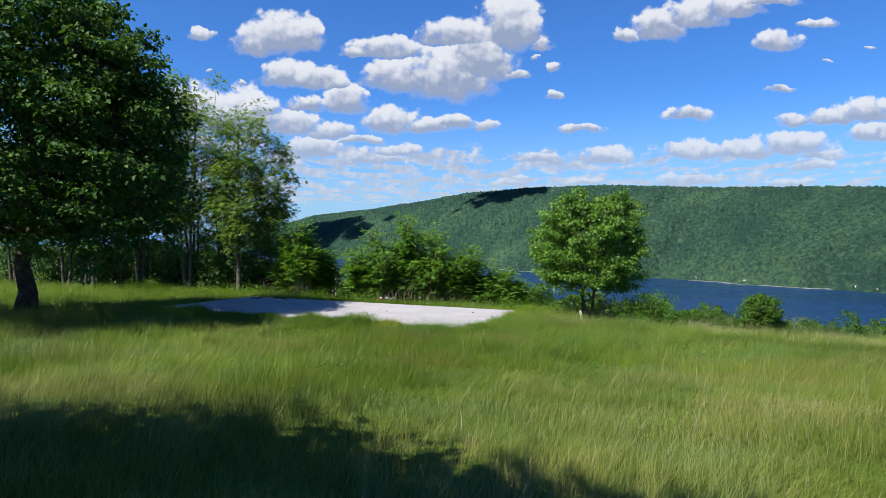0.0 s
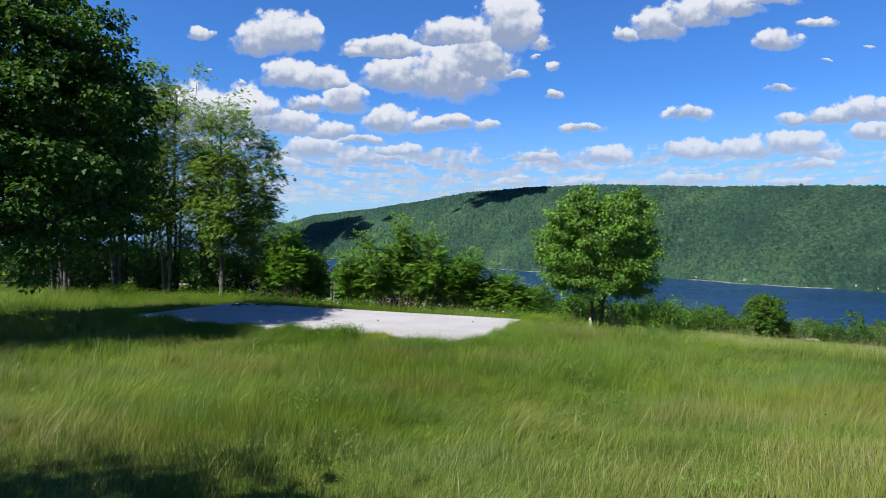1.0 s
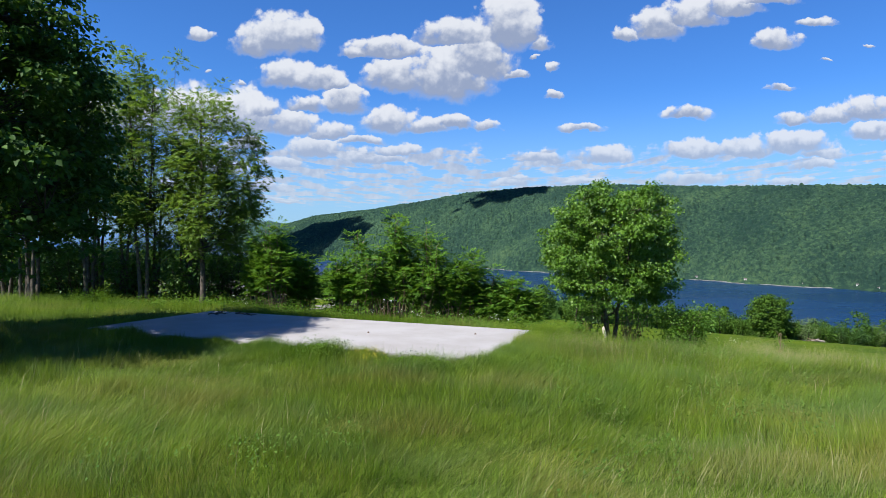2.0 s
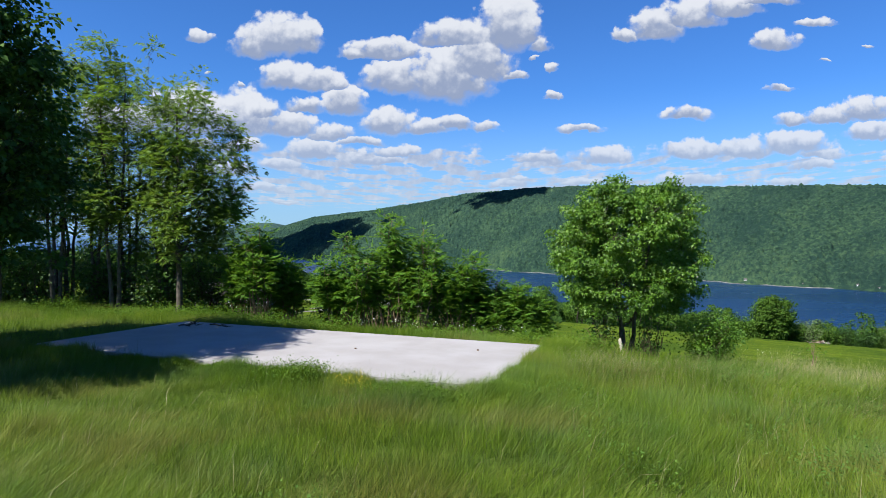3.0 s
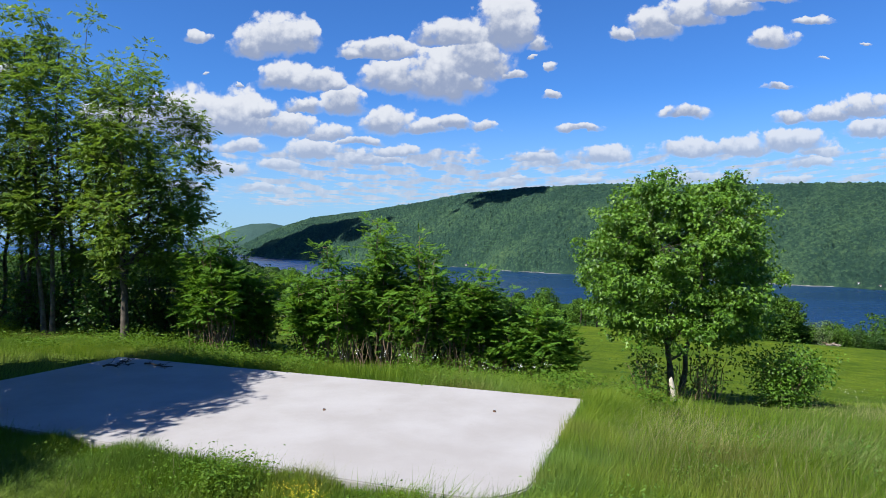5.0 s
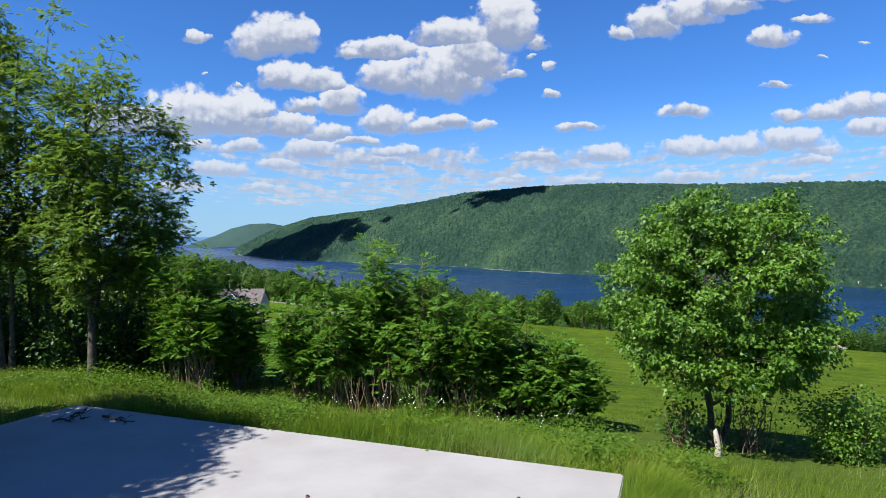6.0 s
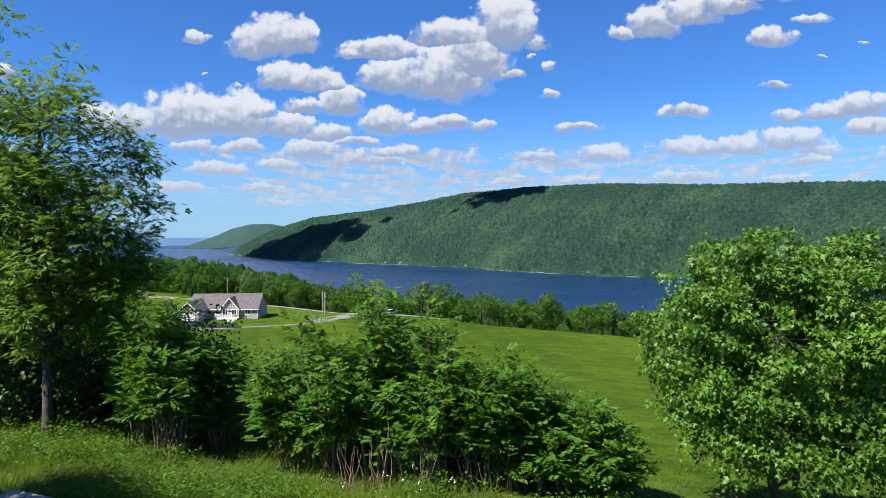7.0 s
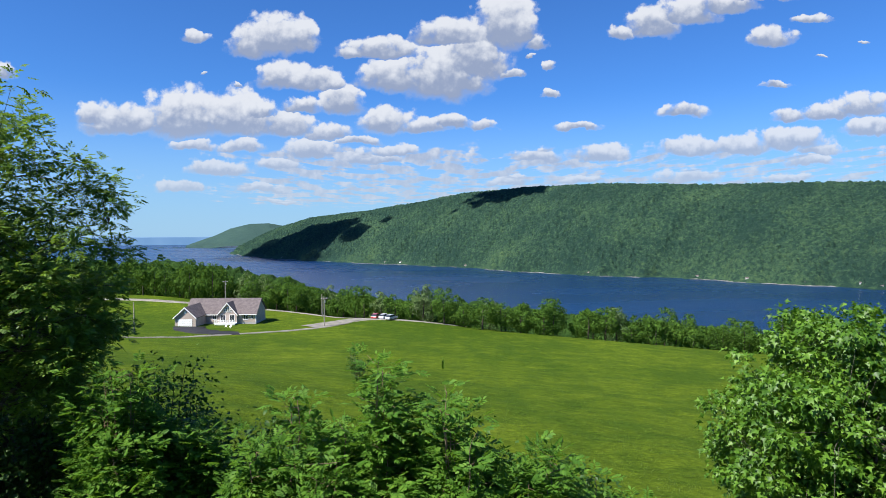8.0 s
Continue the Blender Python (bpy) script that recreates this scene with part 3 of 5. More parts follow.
EYE_END = (-0.6, 19.4, 6.3)
SHORE = [(1250, 730), (1000, 890), (772, 1085), (667, 1190), (518, 1366), (295, 1486), (32, 1822), (-181, 1993), (-371, 2153), (-687, 2443), (-1010, 2960)]
RIDGE = [(-3.9, 441), (-3.47, 440), (-2.97, 420), (-2.57, 405), (-2.31, 393), (-1.97, 382), (-1.64, 378), (-1.04, 371), (0.16, 351), (0.66, 341), (1.76, 332), (3.06, 327), (4.66, 330), (6.16, 328), (9.0, 325), (40.0, 325)]


def hillside(shore=False):
    """The long wooded ridge across the lake."""
    n_s, n_w, width = 820, 165, 470.0
    sx, sy = np.array(SHORE, float).T
    run = np.concatenate([[0], np.cumsum(np.hypot(np.diff(sx), np.diff(sy)))])
    s = np.linspace(0, run[-1], n_s)
    sx, sy = np.interp(s, run, sx), np.interp(s, run, sy)
    soft = np.exp(-0.5 * (np.arange(-20, 21) / 9.0) ** 2)
    pad = lambda v: np.convolve(np.concatenate([np.full(20, v[0]), v, np.full(20, v[-1])]), soft / soft.sum(), "valid")
    sx, sy = pad(sx), pad(sy)
    cove = 9 * np.sin(s * 0.021) + 6 * np.sin(s * 0.057 + 1) + 3 * np.sin(s * 0.13)
    nx, ny = 0.69, 0.724
    w = np.concatenate([np.linspace(0, 30, 9)[:-1], np.linspace(30, 620, n_w - 8)])
    X = sx[:, None] + nx * (w[None, :] + cove[:, None])
    Y = sy[:, None] + ny * (w[None, :] + cove[:, None])
    cx, cy = sx + nx * width, sy + ny * width
    az = (cx - EYE_END[0]) / (cy - EYE_END[1]) * 10.93
    level = 407.0 - np.interp(az, *zip(*RIDGE))
    top = EYE_END[2] + (cy - EYE_END[1]) * level / 1093.0
    f = np.clip(w / width, 0, 1)[None, :]
    rise = np.sin(f * np.pi / 2) ** 1.05
    if shore:
        across = np.array([-6.0, -2.0, 1.0, 5.0, 9.0, 13.0])
        rough = np.random.default_rng(2).normal(0, 0.5, (n_s, 6))
        jut = across[None, :] + cove[:, None] + rough
        up = np.array([-4.0, -0.8, 0.6, 1.4, 1.8, 0.6])[None, :] + rough * 0.8
        return grid_mesh("shore", sx[:, None] + nx * jut, sy[:, None] + ny * jut, LAKE_Z + up - 1.7 * ease(np.sin(s * 0.033) + np.sin(s * 0.011 + 2) + 0.8 * np.sin(s * 0.087), -0.2, 0.9)[:, None])
    Z = LAKE_Z - 1 + (np.maximum(top - LAKE_Z, 12)[:, None] - 15) * rise
    Z = Z - np.clip(w - width, 0, None)[None, :] * 0.12
    Z = Z + np.random.default_rng(6).normal(0, 1.25, Z.shape) * ease(w, 6, 20)[None, :]
    bare = ease(w, 4, 14)[None, :] * (0.25 + 0.75 * ease(np.sin(s * 0.019)[:, None] * 18 + np.sin(s * 0.05 + 2)[:, None] * 10 + w[None, :], 4, 30))
    Z = Z + domes(X, Y, 13.0, 3.0) * 12.0 * bare + domes(X, Y, 8.0, 9.0) * 4.5 * bare
    me = grid_mesh("hillside", X, Y, Z)
    me.polygons.foreach_set("use_smooth", np.zeros(len(me.polygons), bool))
    return me


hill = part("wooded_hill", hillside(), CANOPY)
SHORE_ROCK = two_tone("shore_stone", (0.060, 0.064, 0.055), (0.190, 0.190, 0.180), 0.11, 0.9, 0.2, 0.9, 0.6, 0.5)
tagged(part("far_shore", hillside(True), SHORE_ROCK), "narrow pale stony shore below the woods", "shore", kind="structure")
tagged(hill, "long green ridge of dense woods across the lake", "hill", kind="structure")


def far_hill():
    """The lower rounded hill further up the lake."""
    x = np.linspace(-1900, 300, 150)
    y = np.linspace(3950, 4800, 70)
    X, Y = np.meshgrid(x, y)
    az = (X - EYE_END[0]) / (Y - EYE_END[1]) * 10.93
    level = 407.0 - np.interp(az, [-4.9, -4.57, -3.97, -3.71, -3.37, -3.04, -2.64, -1.5, 1.0], [446, 437, 416, 404, 396, 395, 402, 400, 400])
    top = EYE_END[2] + (4500 - EYE_END[1]) * level / 1093.0
    f = np.clip((Y - 3960 - 40 * np.sin(X * 0.006)) / 520, 0, 1)
    Z = LAKE_Z - 4 + np.maximum(top - LAKE_Z, -4) * np.sin(f * np.pi / 2) ** 0.9
    Z = Z + domes(X, Y, 30.0, 5.0) * 7 * ease(f, 0.02, 0.1)
    return grid_mesh("far_hill", X, Y, Z)


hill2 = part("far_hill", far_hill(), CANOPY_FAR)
tagged(hill2, "rounded wooded hill further up the lake, blue haze in its colour", "hill", kind="structure")

CLOUD, k = material("cloud_white")
thin = k.add("ShaderNodeMixShader")
thin.inputs[0].default_value = 0.24
k.put(thin.inputs[1], principled(k, rgba((0.85, 0.86, 0.88)), 1.0, 0.0))
k.put(thin.inputs[2], k.add("ShaderNodeBsdfTransparent").outputs[0])
finish(k, thin.outputs[0])


def cloud_heap(seed, over, size, height=1500.0):
    """A drifting cumulus, high on the sunny side, whose shadow falls on the hillside at that place."""
    rng = np.random.default_rng(seed)
    reach = (height - over[2]) / SUN_DIR.z
    mid = np.array(over) + np.array(SUN_DIR) * reach
    c = thing("cloud", mid, "white fair-weather cloud drifting over the valley", "cloud", "drifting clouds")
    tagged(c, kind="structure")
    bm = bmesh.new()
    for i in range(90):
        made = bmesh.ops.create_icosphere(bm, subdivisions=1, radius=1.0)["verts"]
        o = rng.normal(0, 0.42, 3) * size
        r = min(size[0], size[1] * 1.4) * rng.uniform(0.08, 0.32) * math.exp(-0.5 * (o[0] / size[0]) ** 2)
        bmesh.ops.scale(bm, vec=(r * 1.3, r * 1.1, r * 0.5), verts=made)
        bmesh.ops.translate(bm, vec=(o[0], o[1], abs(o[2])), verts=made)
    part("cloud_body", bm, CLOUD, c)
    return c


cloud_heap(1, (-600.0, 2430.0, -40.0), np.array([400.0, 250.0, 60.0]))
cloud_heap(2, (270.0, 2110.0, 112.0), np.array([230.0, 100.0, 40.0]))

# Backdrop colours: hazy daylight on far water and land, painted as emission.
DISTANT_WATER_GLOW, k = material("distant_water_glow")
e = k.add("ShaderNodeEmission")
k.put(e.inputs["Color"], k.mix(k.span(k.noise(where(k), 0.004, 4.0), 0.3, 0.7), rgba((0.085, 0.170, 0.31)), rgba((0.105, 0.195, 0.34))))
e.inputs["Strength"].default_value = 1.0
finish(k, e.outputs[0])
DISTANT_LAND_GLOW, k = material("distant_land_glow")
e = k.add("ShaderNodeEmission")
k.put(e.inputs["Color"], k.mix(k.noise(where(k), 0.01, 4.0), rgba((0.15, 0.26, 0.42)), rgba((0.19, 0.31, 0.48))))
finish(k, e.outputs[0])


def far_strip(name, y, lows, highs, mat, label):
    """A plain strip of distance behind everything."""
    x = np.linspace(-4800, 4800, 160)
    lo, hi = np.full(160, lows, float), highs(x)
    X = np.stack([x, x])
    return tagged(part(name, grid_mesh(name, X, np.full(X.shape, float(y)), np.stack([lo, hi])), mat), label, "backdrop", kind="structure")


# Both strips glow by themselves; the upper part of the lake is this upright sheet.
far_strip("distant_lake", 4870, LAKE_Z - 2, lambda x: np.full(len(x), -43.0), DISTANT_WATER_GLOW, "upright strip glowing haze-blue as the far end of the lake")
far_strip("distant_shore", 4890, -50, lambda x: -36 + 4 * np.sin(x * 0.004) + 8 * ease(x, -2000, -1400) + 2 * np.sin(x * 0.017), DISTANT_LAND_GLOW, "low upright strip glowing haze-blue as the far shore")


# ---- the concrete pad ----
def concrete_pad():
    """A broad slab with a rounded front corner, and worn edges, draining towards the lake."""
    hl, hw = SLAB_L / 2, SLAB_W / 2
    outline = []
    corners = [(-hl, -hw, 0.25), (hl, -hw, 0.9), (hl, hw, 0.12), (-hl, hw, 0.12)]
    for i, (x, y, r) in enumerate(corners):
        sx, sy = (1 if x > 0 else -1), (1 if y > 0 else -1)
        for a in np.linspace(0, 90, 7):
            ang = radians({(-1, -1): 180, (1, -1): 270, (1, 1): 0, (-1, 1): 90}[(sx, sy)] + a)
            outline.append((x - sx * r + r * math.cos(ang), y - sy * r + r * math.sin(ang)))
    bm = bmesh.new()
    rng = random.Random(4)
    top = [bm.verts.new((x + rng.uniform(-0.02, 0.02), y + rng.uniform(-0.02, 0.02), 0)) for x, y in outline]
    face = bm.faces.new(top)
    low = bmesh.ops.extrude_face_region(bm, geom=[face])
    bmesh.ops.translate(bm, vec=(0, 0, -0.45), verts=[v for v in low["geom"] if isinstance(v, bmesh.types.BMVert)])
    bmesh.ops.recalc_face_normals(bm, faces=bm.faces)
    rim = [e for e in bm.edges if all(abs(v.co.z) < 1e-6 for v in e.verts)]
    bmesh.ops.bevel(bm, geom=rim, offset=0.02, segments=2, affect="EDGES")
    return bm


pad = part("concrete_pad", concrete_pad(), CONCRETE)
pad.matrix_basis = pose(SLAB_MID[0], SLAB_MID[1], -0.14, -1.5, 0, SLAB_TURN)
tagged(pad, "large pale sunlit concrete pad set in tall grass", "concrete pad")


# ---- grass ----
def meadow_points(rng, n, y0, y1, slope=0.80, extra=3.0):
    """Places in the meadow ahead, off the pad."""
    y = y0 + (y1 - y0) * rng.uniform(0, 1, n) ** 0.8
    x = rng.uniform(-1, 1, n) * (slope * y + extra)
    u, v = slab_local(x, y)
    keep = (np.abs(u) > SLAB_L / 2 + 0.03) | (np.abs(v) > SLAB_W / 2 + 0.03)
    return x[keep], y[keep]


def blades(rng, name, x, y, height, width, lean=0.45, wind=(0.55, 0.15), plain=False):
    """Bent blades of grass, three triangles each, or one where plain."""
    n = len(x)
    base = np.stack([x, y, ground_z(x, y) - 0.03], -1)
    gust = np.sin(x * 0.9 + 0.8 * np.sin(y * 0.7)) * 0.5 + np.sin(y * 1.1 + x * 0.3) * 0.35
    ang = rng.uniform(0, 2 * math.pi, n)
    swing = 0.9 * np.sin(x * 0.5 + 1.7 * np.sin(y * 0.33)) + 0.6 * np.sin(y * 1.3 - x * 0.8)
    dirv = np.stack([np.cos(ang) * 0.95 + wind[0] + 0.5 * gust, np.sin(ang) * 0.95 + wind[1] + 0.5 * swing, np.zeros(n)], -1)
    h = height * rng.uniform(0.55, 1.2, n)
    bendy = lean * rng.uniform(0.4, 1.4, n) * (1 + 0.35 * gust)
    face = rng.uniform(0, 2 * math.pi, n)
    side = np.stack([np.cos(face), np.sin(face), np.zeros(n)], -1) * (width * rng.uniform(0.6, 1.3, n))[:, None] * 0.5
    up = np.array([0, 0, 1.0])
    mid = base + up * (h * 0.55)[:, None] + dirv * (h * bendy * 0.25)[:, None]
    tip = base + up * (h * (1 - 0.25 * bendy))[:, None] + dirv * (h * bendy * 0.75)[:, None]
    if plain:
        return mesh_of(name, np.stack([base - side, base + side, tip], 1).reshape(-1, 3), np.arange(n * 3).reshape(-1, 3))
    verts = np.stack([base - side, base + side, mid + side * 0.8, mid - side * 0.8, tip], 1).reshape(-1, 3)
    i = np.arange(n)[:, None] * 5
    f = np.concatenate([i + [[0, 1, 2]], i + [[0, 2, 3]], i + [[3, 2, 4]]], 1).reshape(-1, 3)
    return mesh_of(name, verts, f)


rng = np.random.default_rng(11)


def sward(px, py):
    """How tall the meadow stands, in drifts and hollows."""
    return 0.39 + 0.13 * np.sin(px * 0.37 + 0.5) * np.sin(py * 0.41) + 0.12 * np.sin(px * 1.9 + py) * np.sin(py * 2.3 - px * 0.6)


px, py = meadow_points(rng, 100000, 2.5, 22)
tx, ty = meadow_points(rng, 6200, 2.5, 22)
spread_ = np.repeat(rng.uniform(0.05, 0.2, len(tx)), 19)
tall_ = np.repeat(rng.uniform(0.75, 1.3, len(tx)), 19)
tx, ty = np.repeat(tx, 19), np.repeat(ty, 19)
tx, ty = tx + rng.normal(0, 1, len(tx)) * spread_, ty + rng.normal(0, 1, len(ty)) * spread_
off_u, off_v = slab_local(tx, ty)
clear = (np.abs(off_u) > SLAB_L / 2) | (np.abs(off_v) > SLAB_W / 2)
px, py = np.concatenate([px, tx[clear]]), np.concatenate([py, ty[clear]])
tuft = np.concatenate([np.full(len(px) - int(clear.sum()), 0.85), tall_[clear]])
close = py < 11.0
for chosen, plain in ((close, False), (~close, True)):
    x_, y_ = px[chosen], py[chosen]
    tagged(part("meadow_grass", blades(rng, "meadow_grass", x_, y_, sward(x_, y_) * tuft[chosen], 0.0055 if not plain else 0.009, 0.8, plain=plain), GRASS), "tall wind-bent meadow grass, green and straw tinted", "grass", kind="stuff")
tx, ty = rng.uniform(-9.5, 9.5, 5200), rng.uniform(11.0, 22.0, 5200)
spread_, tall_ = np.repeat(rng.uniform(0.06, 0.24, len(tx)), 26), np.repeat(rng.uniform(0.7, 1.2, len(tx)), 26)
tx, ty = np.repeat(tx, 26), np.repeat(ty, 26)
tx, ty = tx + rng.normal(0, 1, len(tx)) * spread_, ty + rng.normal(0, 1, len(ty)) * spread_
off_u, off_v = slab_local(tx, ty)
clear = (np.abs(off_u) > SLAB_L / 2) | (np.abs(off_v) > SLAB_W / 2)
tx, ty, tall_ = tx[clear], ty[clear], tall_[clear]
tagged(part("tussock_grass", blades(rng, "tussock_grass", tx, ty, sward(tx, ty) * tall_, 0.0085, 0.75, plain=True), LUSH), "dense soft tussocks of green meadow grass", "grass", kind="stuff")
px, py = meadow_points(rng, 34000, 2.5, 14)
drift_ = np.sin(px * 0.6 + 1.1 * np.sin(py * 0.45)) + np.sin(py * 0.8 - px * 0.25) + rng.normal(0, 0.5, len(px)) > 0.3
px, py = px[drift_], py[drift_]
brow_x, brow_y = rng.uniform(3.0, 15.0, 16000), rng.uniform(18.0, 27.0, 16000)
hazy = np.sin(brow_x * 0.7 + 0.5 * brow_y) + np.sin(brow_y * 0.9) + rng.normal(0, 0.5, len(brow_x)) > 0.1
px, py = np.concatenate([px, brow_x[hazy]]), np.concatenate([py, brow_y[hazy]])
tagged(part("flowering_grass", blades(rng, "flowering_grass", px, py, sward(px, py) * 1.35, 0.0042, 0.75, plain=True), SEED), "drifts of fine flowering grass above the meadow", "grass", kind="stuff")
px, py = meadow_points(rng, 150000, 20, 36, 0.85, 4.0)
brow = (0.416 * px + 0.909 * py < 26.6 + rng.normal(0, 0.7, len(px))) | (px < 1.5)
px, py = px[brow], py[brow]
tagged(part("edge_grass", blades(rng, "edge_grass", px, py, 0.40 + 0.16 * np.sin(px * 1.3 + 0.7 * py) * np.sin(py * 1.7), 0.011, 0.6, plain=True), LUSH), "rough grass round the pad and along the brow", "grass", kind="stuff")
px, py = meadow_points(rng, 3000, 2.5, 24)
tagged(part("seed_heads", blades(rng, "seed_heads", px, py, 0.56, 0.006, 0.8), SEED), "pale grass seed heads nodding above the meadow", "grass", kind="stuff")


# ---- trees ----
def grow_tree(name, seed, place, label, group, trunk_h, trunk_r, centre, semi, limbs, clusters, per, size, leaf, bark, lean=(0, 0), spread=0.42, fronds=False, stems=1, ragged=0.18, inner=0.45, twig=0.012, limb_parts=True, lower=-0.95, flat=0.6, hang=0.35, narrow=0.75, boughs=0, gather=0.5, lobed=False, full=0.0):
    """A tree: tapered trunk, limbs that fork towards the crown's skin, and leaves in clumps with gaps between."""
    rng = np.random.default_rng(seed)
    tree = thing(name, place, label, "tree", group)
    centre, semi = np.array(centre, float), np.array(semi, float)
    trunk = Tubes(10)
    tops = []
    for s in range(stems):
        a = 2 * math.pi * s / max(stems, 1) + seed
        foot = np.array([math.cos(a), math.sin(a), 0]) * (trunk_r * 1.3 if stems > 1 else 0)
        head = np.array([lean[0], lean[1], trunk_h]) + (np.array([math.cos(a), math.sin(a), 0]) * semi[0] * 0.3 if stems > 1 else 0)
        path = bend(foot - [0, 0, 0.3], head, rng, trunk_r * 0.55, 10)
        f = np.linspace(0, 1, 10)
        r = trunk_r * (1 - 0.72 * f) + trunk_r * 0.55 * np.exp(-f * 14)
        trunk.add(path, r)
        tops.append((path, r))
    part("trunk", trunk.mesh("trunk"), bark, tree)
    ends = crown_points(rng, limbs, centre, semi * 0.8, 0.7, ragged * 0.5, lower, full)
    nodes_at, node_r = [], []
    rest = Tubes(6)
    for i, e in enumerate(ends):
        path, r = tops[i % len(tops)]
        want = np.clip((e[2] - 0.55 * np.linalg.norm(e[:2] - path[5, :2]) - path[0, 2]) / max(path[-1, 2] - path[0, 2], 0.1), 0.30, 0.97)
        at = want * 9
        start = np.array([np.interp(at, np.arange(10), path[:, c]) for c in range(3)])
        r0 = np.interp(at, np.arange(10), r) * 0.62
        steps_ = 7
        p = bend(start, e, rng, 0.05 * np.linalg.norm(e - start), steps_, 0.06 * np.linalg.norm(e - start))
        rr = r0 * (1 - 0.85 * np.linspace(0, 1, steps_))
        if limb_parts and i < 9:
            t = Tubes(7)
            t.add(p, rr)
            part("limb", t.mesh("limb"), bark, tree)
        else:
            rest.add(p, rr)
        nodes_at.append(p[2:])
        node_r.append(rr[2:])
    nodes_at, node_r = np.concatenate(nodes_at), np.concatenate(node_r)
    if boughs:  # sprays gather on boughs, with gaps between
        hubs = crown_points(rng, boughs, centre, semi * 0.94, inner, ragged, lower, full)
        tips = hubs[rng.integers(0, len(hubs), int(clusters * 0.74))]
        tips = tips + rng.normal(0, gather, tips.shape) * [1, 1, 0.5] - np.array([0, 0, 0.12]) * gather
        tips = np.concatenate([tips, ends, ends + rng.normal(0, 0.2, ends.shape), crown_points(rng, clusters - len(tips), centre, semi, inner, ragged, lower, full)])
    else:
        tips = crown_points(rng, clusters, centre, semi, inner, ragged, lower)
    for tip in tips:
        d = np.linalg.norm(nodes_at - tip, axis=1) + 0.6 * np.clip(nodes_at[:, 2] - tip[2], 0, None)
        j = int(np.argmin(d))
        rest.add(bend(nodes_at[j], tip, rng, 0.03 * d[j], 4, 0.04 * d[j]), np.linspace(max(min(node_r[j] * 0.5, 0.022), twig * 0.7), twig * 0.35, 4), 4)
    tagged(part("branchwork", rest.mesh("branchwork"), bark, tree), kind="stuff")
    widths = spread * rng.uniform(0.7, 1.25, len(tips))
    me = scatter_fronds(rng, "crown", tips, widths, per, *fronds, flat=flat) if fronds else scatter_leaves(rng, "crown", tips, widths, per, size, flat, hang, narrow, lobed)
    part("crown", me, leaf, tree)
    return tree


def on_ground(x, y, sink=0.0):
    return (x, y, float(ground_z(x, y)) - sink)


grow_tree("maple_tree", 21, on_ground(-15.2, 22.4), "large dark-leaved maple with a broad dense crown", "meadow maples", 9.0, 0.30, (1.6, -1.6, 4.7), (4.7, 5.6, 7.3), 28, 1500, 46, 0.170, MAPLE, BARK_DARK, lean=(1.0, -1.0), spread=0.19, flat=0.5, hang=0.5, narrow=0.8, ragged=0.10, inner=0.45, lower=-0.40, boughs=300, gather=0.36)
grow_tree("maple_tree", 22, on_ground(-10.8, -2.1), "large maple whose shade lies across the meadow grass", "meadow maples", 8.0, 0.32, (0, 0, 8.8), (5.8, 6.4, 5.4), 20, 640, 45, 0.48, MAPLE, BARK_DARK, spread=0.75, ragged=0.14, inner=0.40, lower=-0.8)
grow_tree("young_maple_tree", 31, on_ground(6.9, 29.5), "young round-headed maple with fresh green leaves on the brow", "", 4.2, 0.085, (0.15, 0.25, 3.55), (2.72, 2.72, 2.95), 26, 1050, 66, 0.114, YOUNG, BARK, twig=0.007, stems=3, spread=0.13, ragged=0.10, inner=0.42, lower=-0.7, flat=0.65, hang=0.7, narrow=0.85, boughs=210, gather=0.19, lobed=True, full=0.4)

LOCUSTS = [(-11.1, 33.55, 10.3, 2.1), (-14.1, 34.0, 11.9, 1.9), (-16.8, 34.2, 12.3, 2.4), (-18.8, 33.2, 11.2, 2.8), (-21.6, 35.4, 10.2, 3.0), (-15.0, 37.0, 9.6, 2.8), (-25.0, 36.0, 10.4, 3.2), (-29.5, 38.5, 10.0, 3.4), (-12.8, 36.4, 8.6, 2.3), (-34.0, 41.0, 11.0, 3.6), (-12.5, 35.0, 8.4, 1.5), (-17.7, 36.6, 10.2, 1.9), (-20.0, 34.4, 10.6, 1.9), (-15.4, 34.8, 9.8, 1.6)]
for i, (x, y, h, r) in enumerate(LOCUSTS):
    rough = i > 4
    grow_tree("locust_tree", 40 + i, on_ground(x, y), "slender airy locust with grey trunks and thin feathered foliage", "locust grove", h * 0.86, 0.13 if i == 0 else 0.085, (0.6 if i == 0 else 0.3, 0.2, h * 0.57), (r, r, h * 0.41), 22, 110 if rough else 290 if i == 0 else 195, 10 if rough else 25, 0.2, LOCUST, BARK, stems=1 if i == 0 else 3 if i % 3 != 1 else 2, spread=0.21, flat=0.8, fronds=(0.20, 7, 0.108, 0.56, 0.2), ragged=0.15, inner=0.42, limb_parts=not rough, lower=-0.9, boughs=0 if rough else 80, gather=0.2, full=0.75)


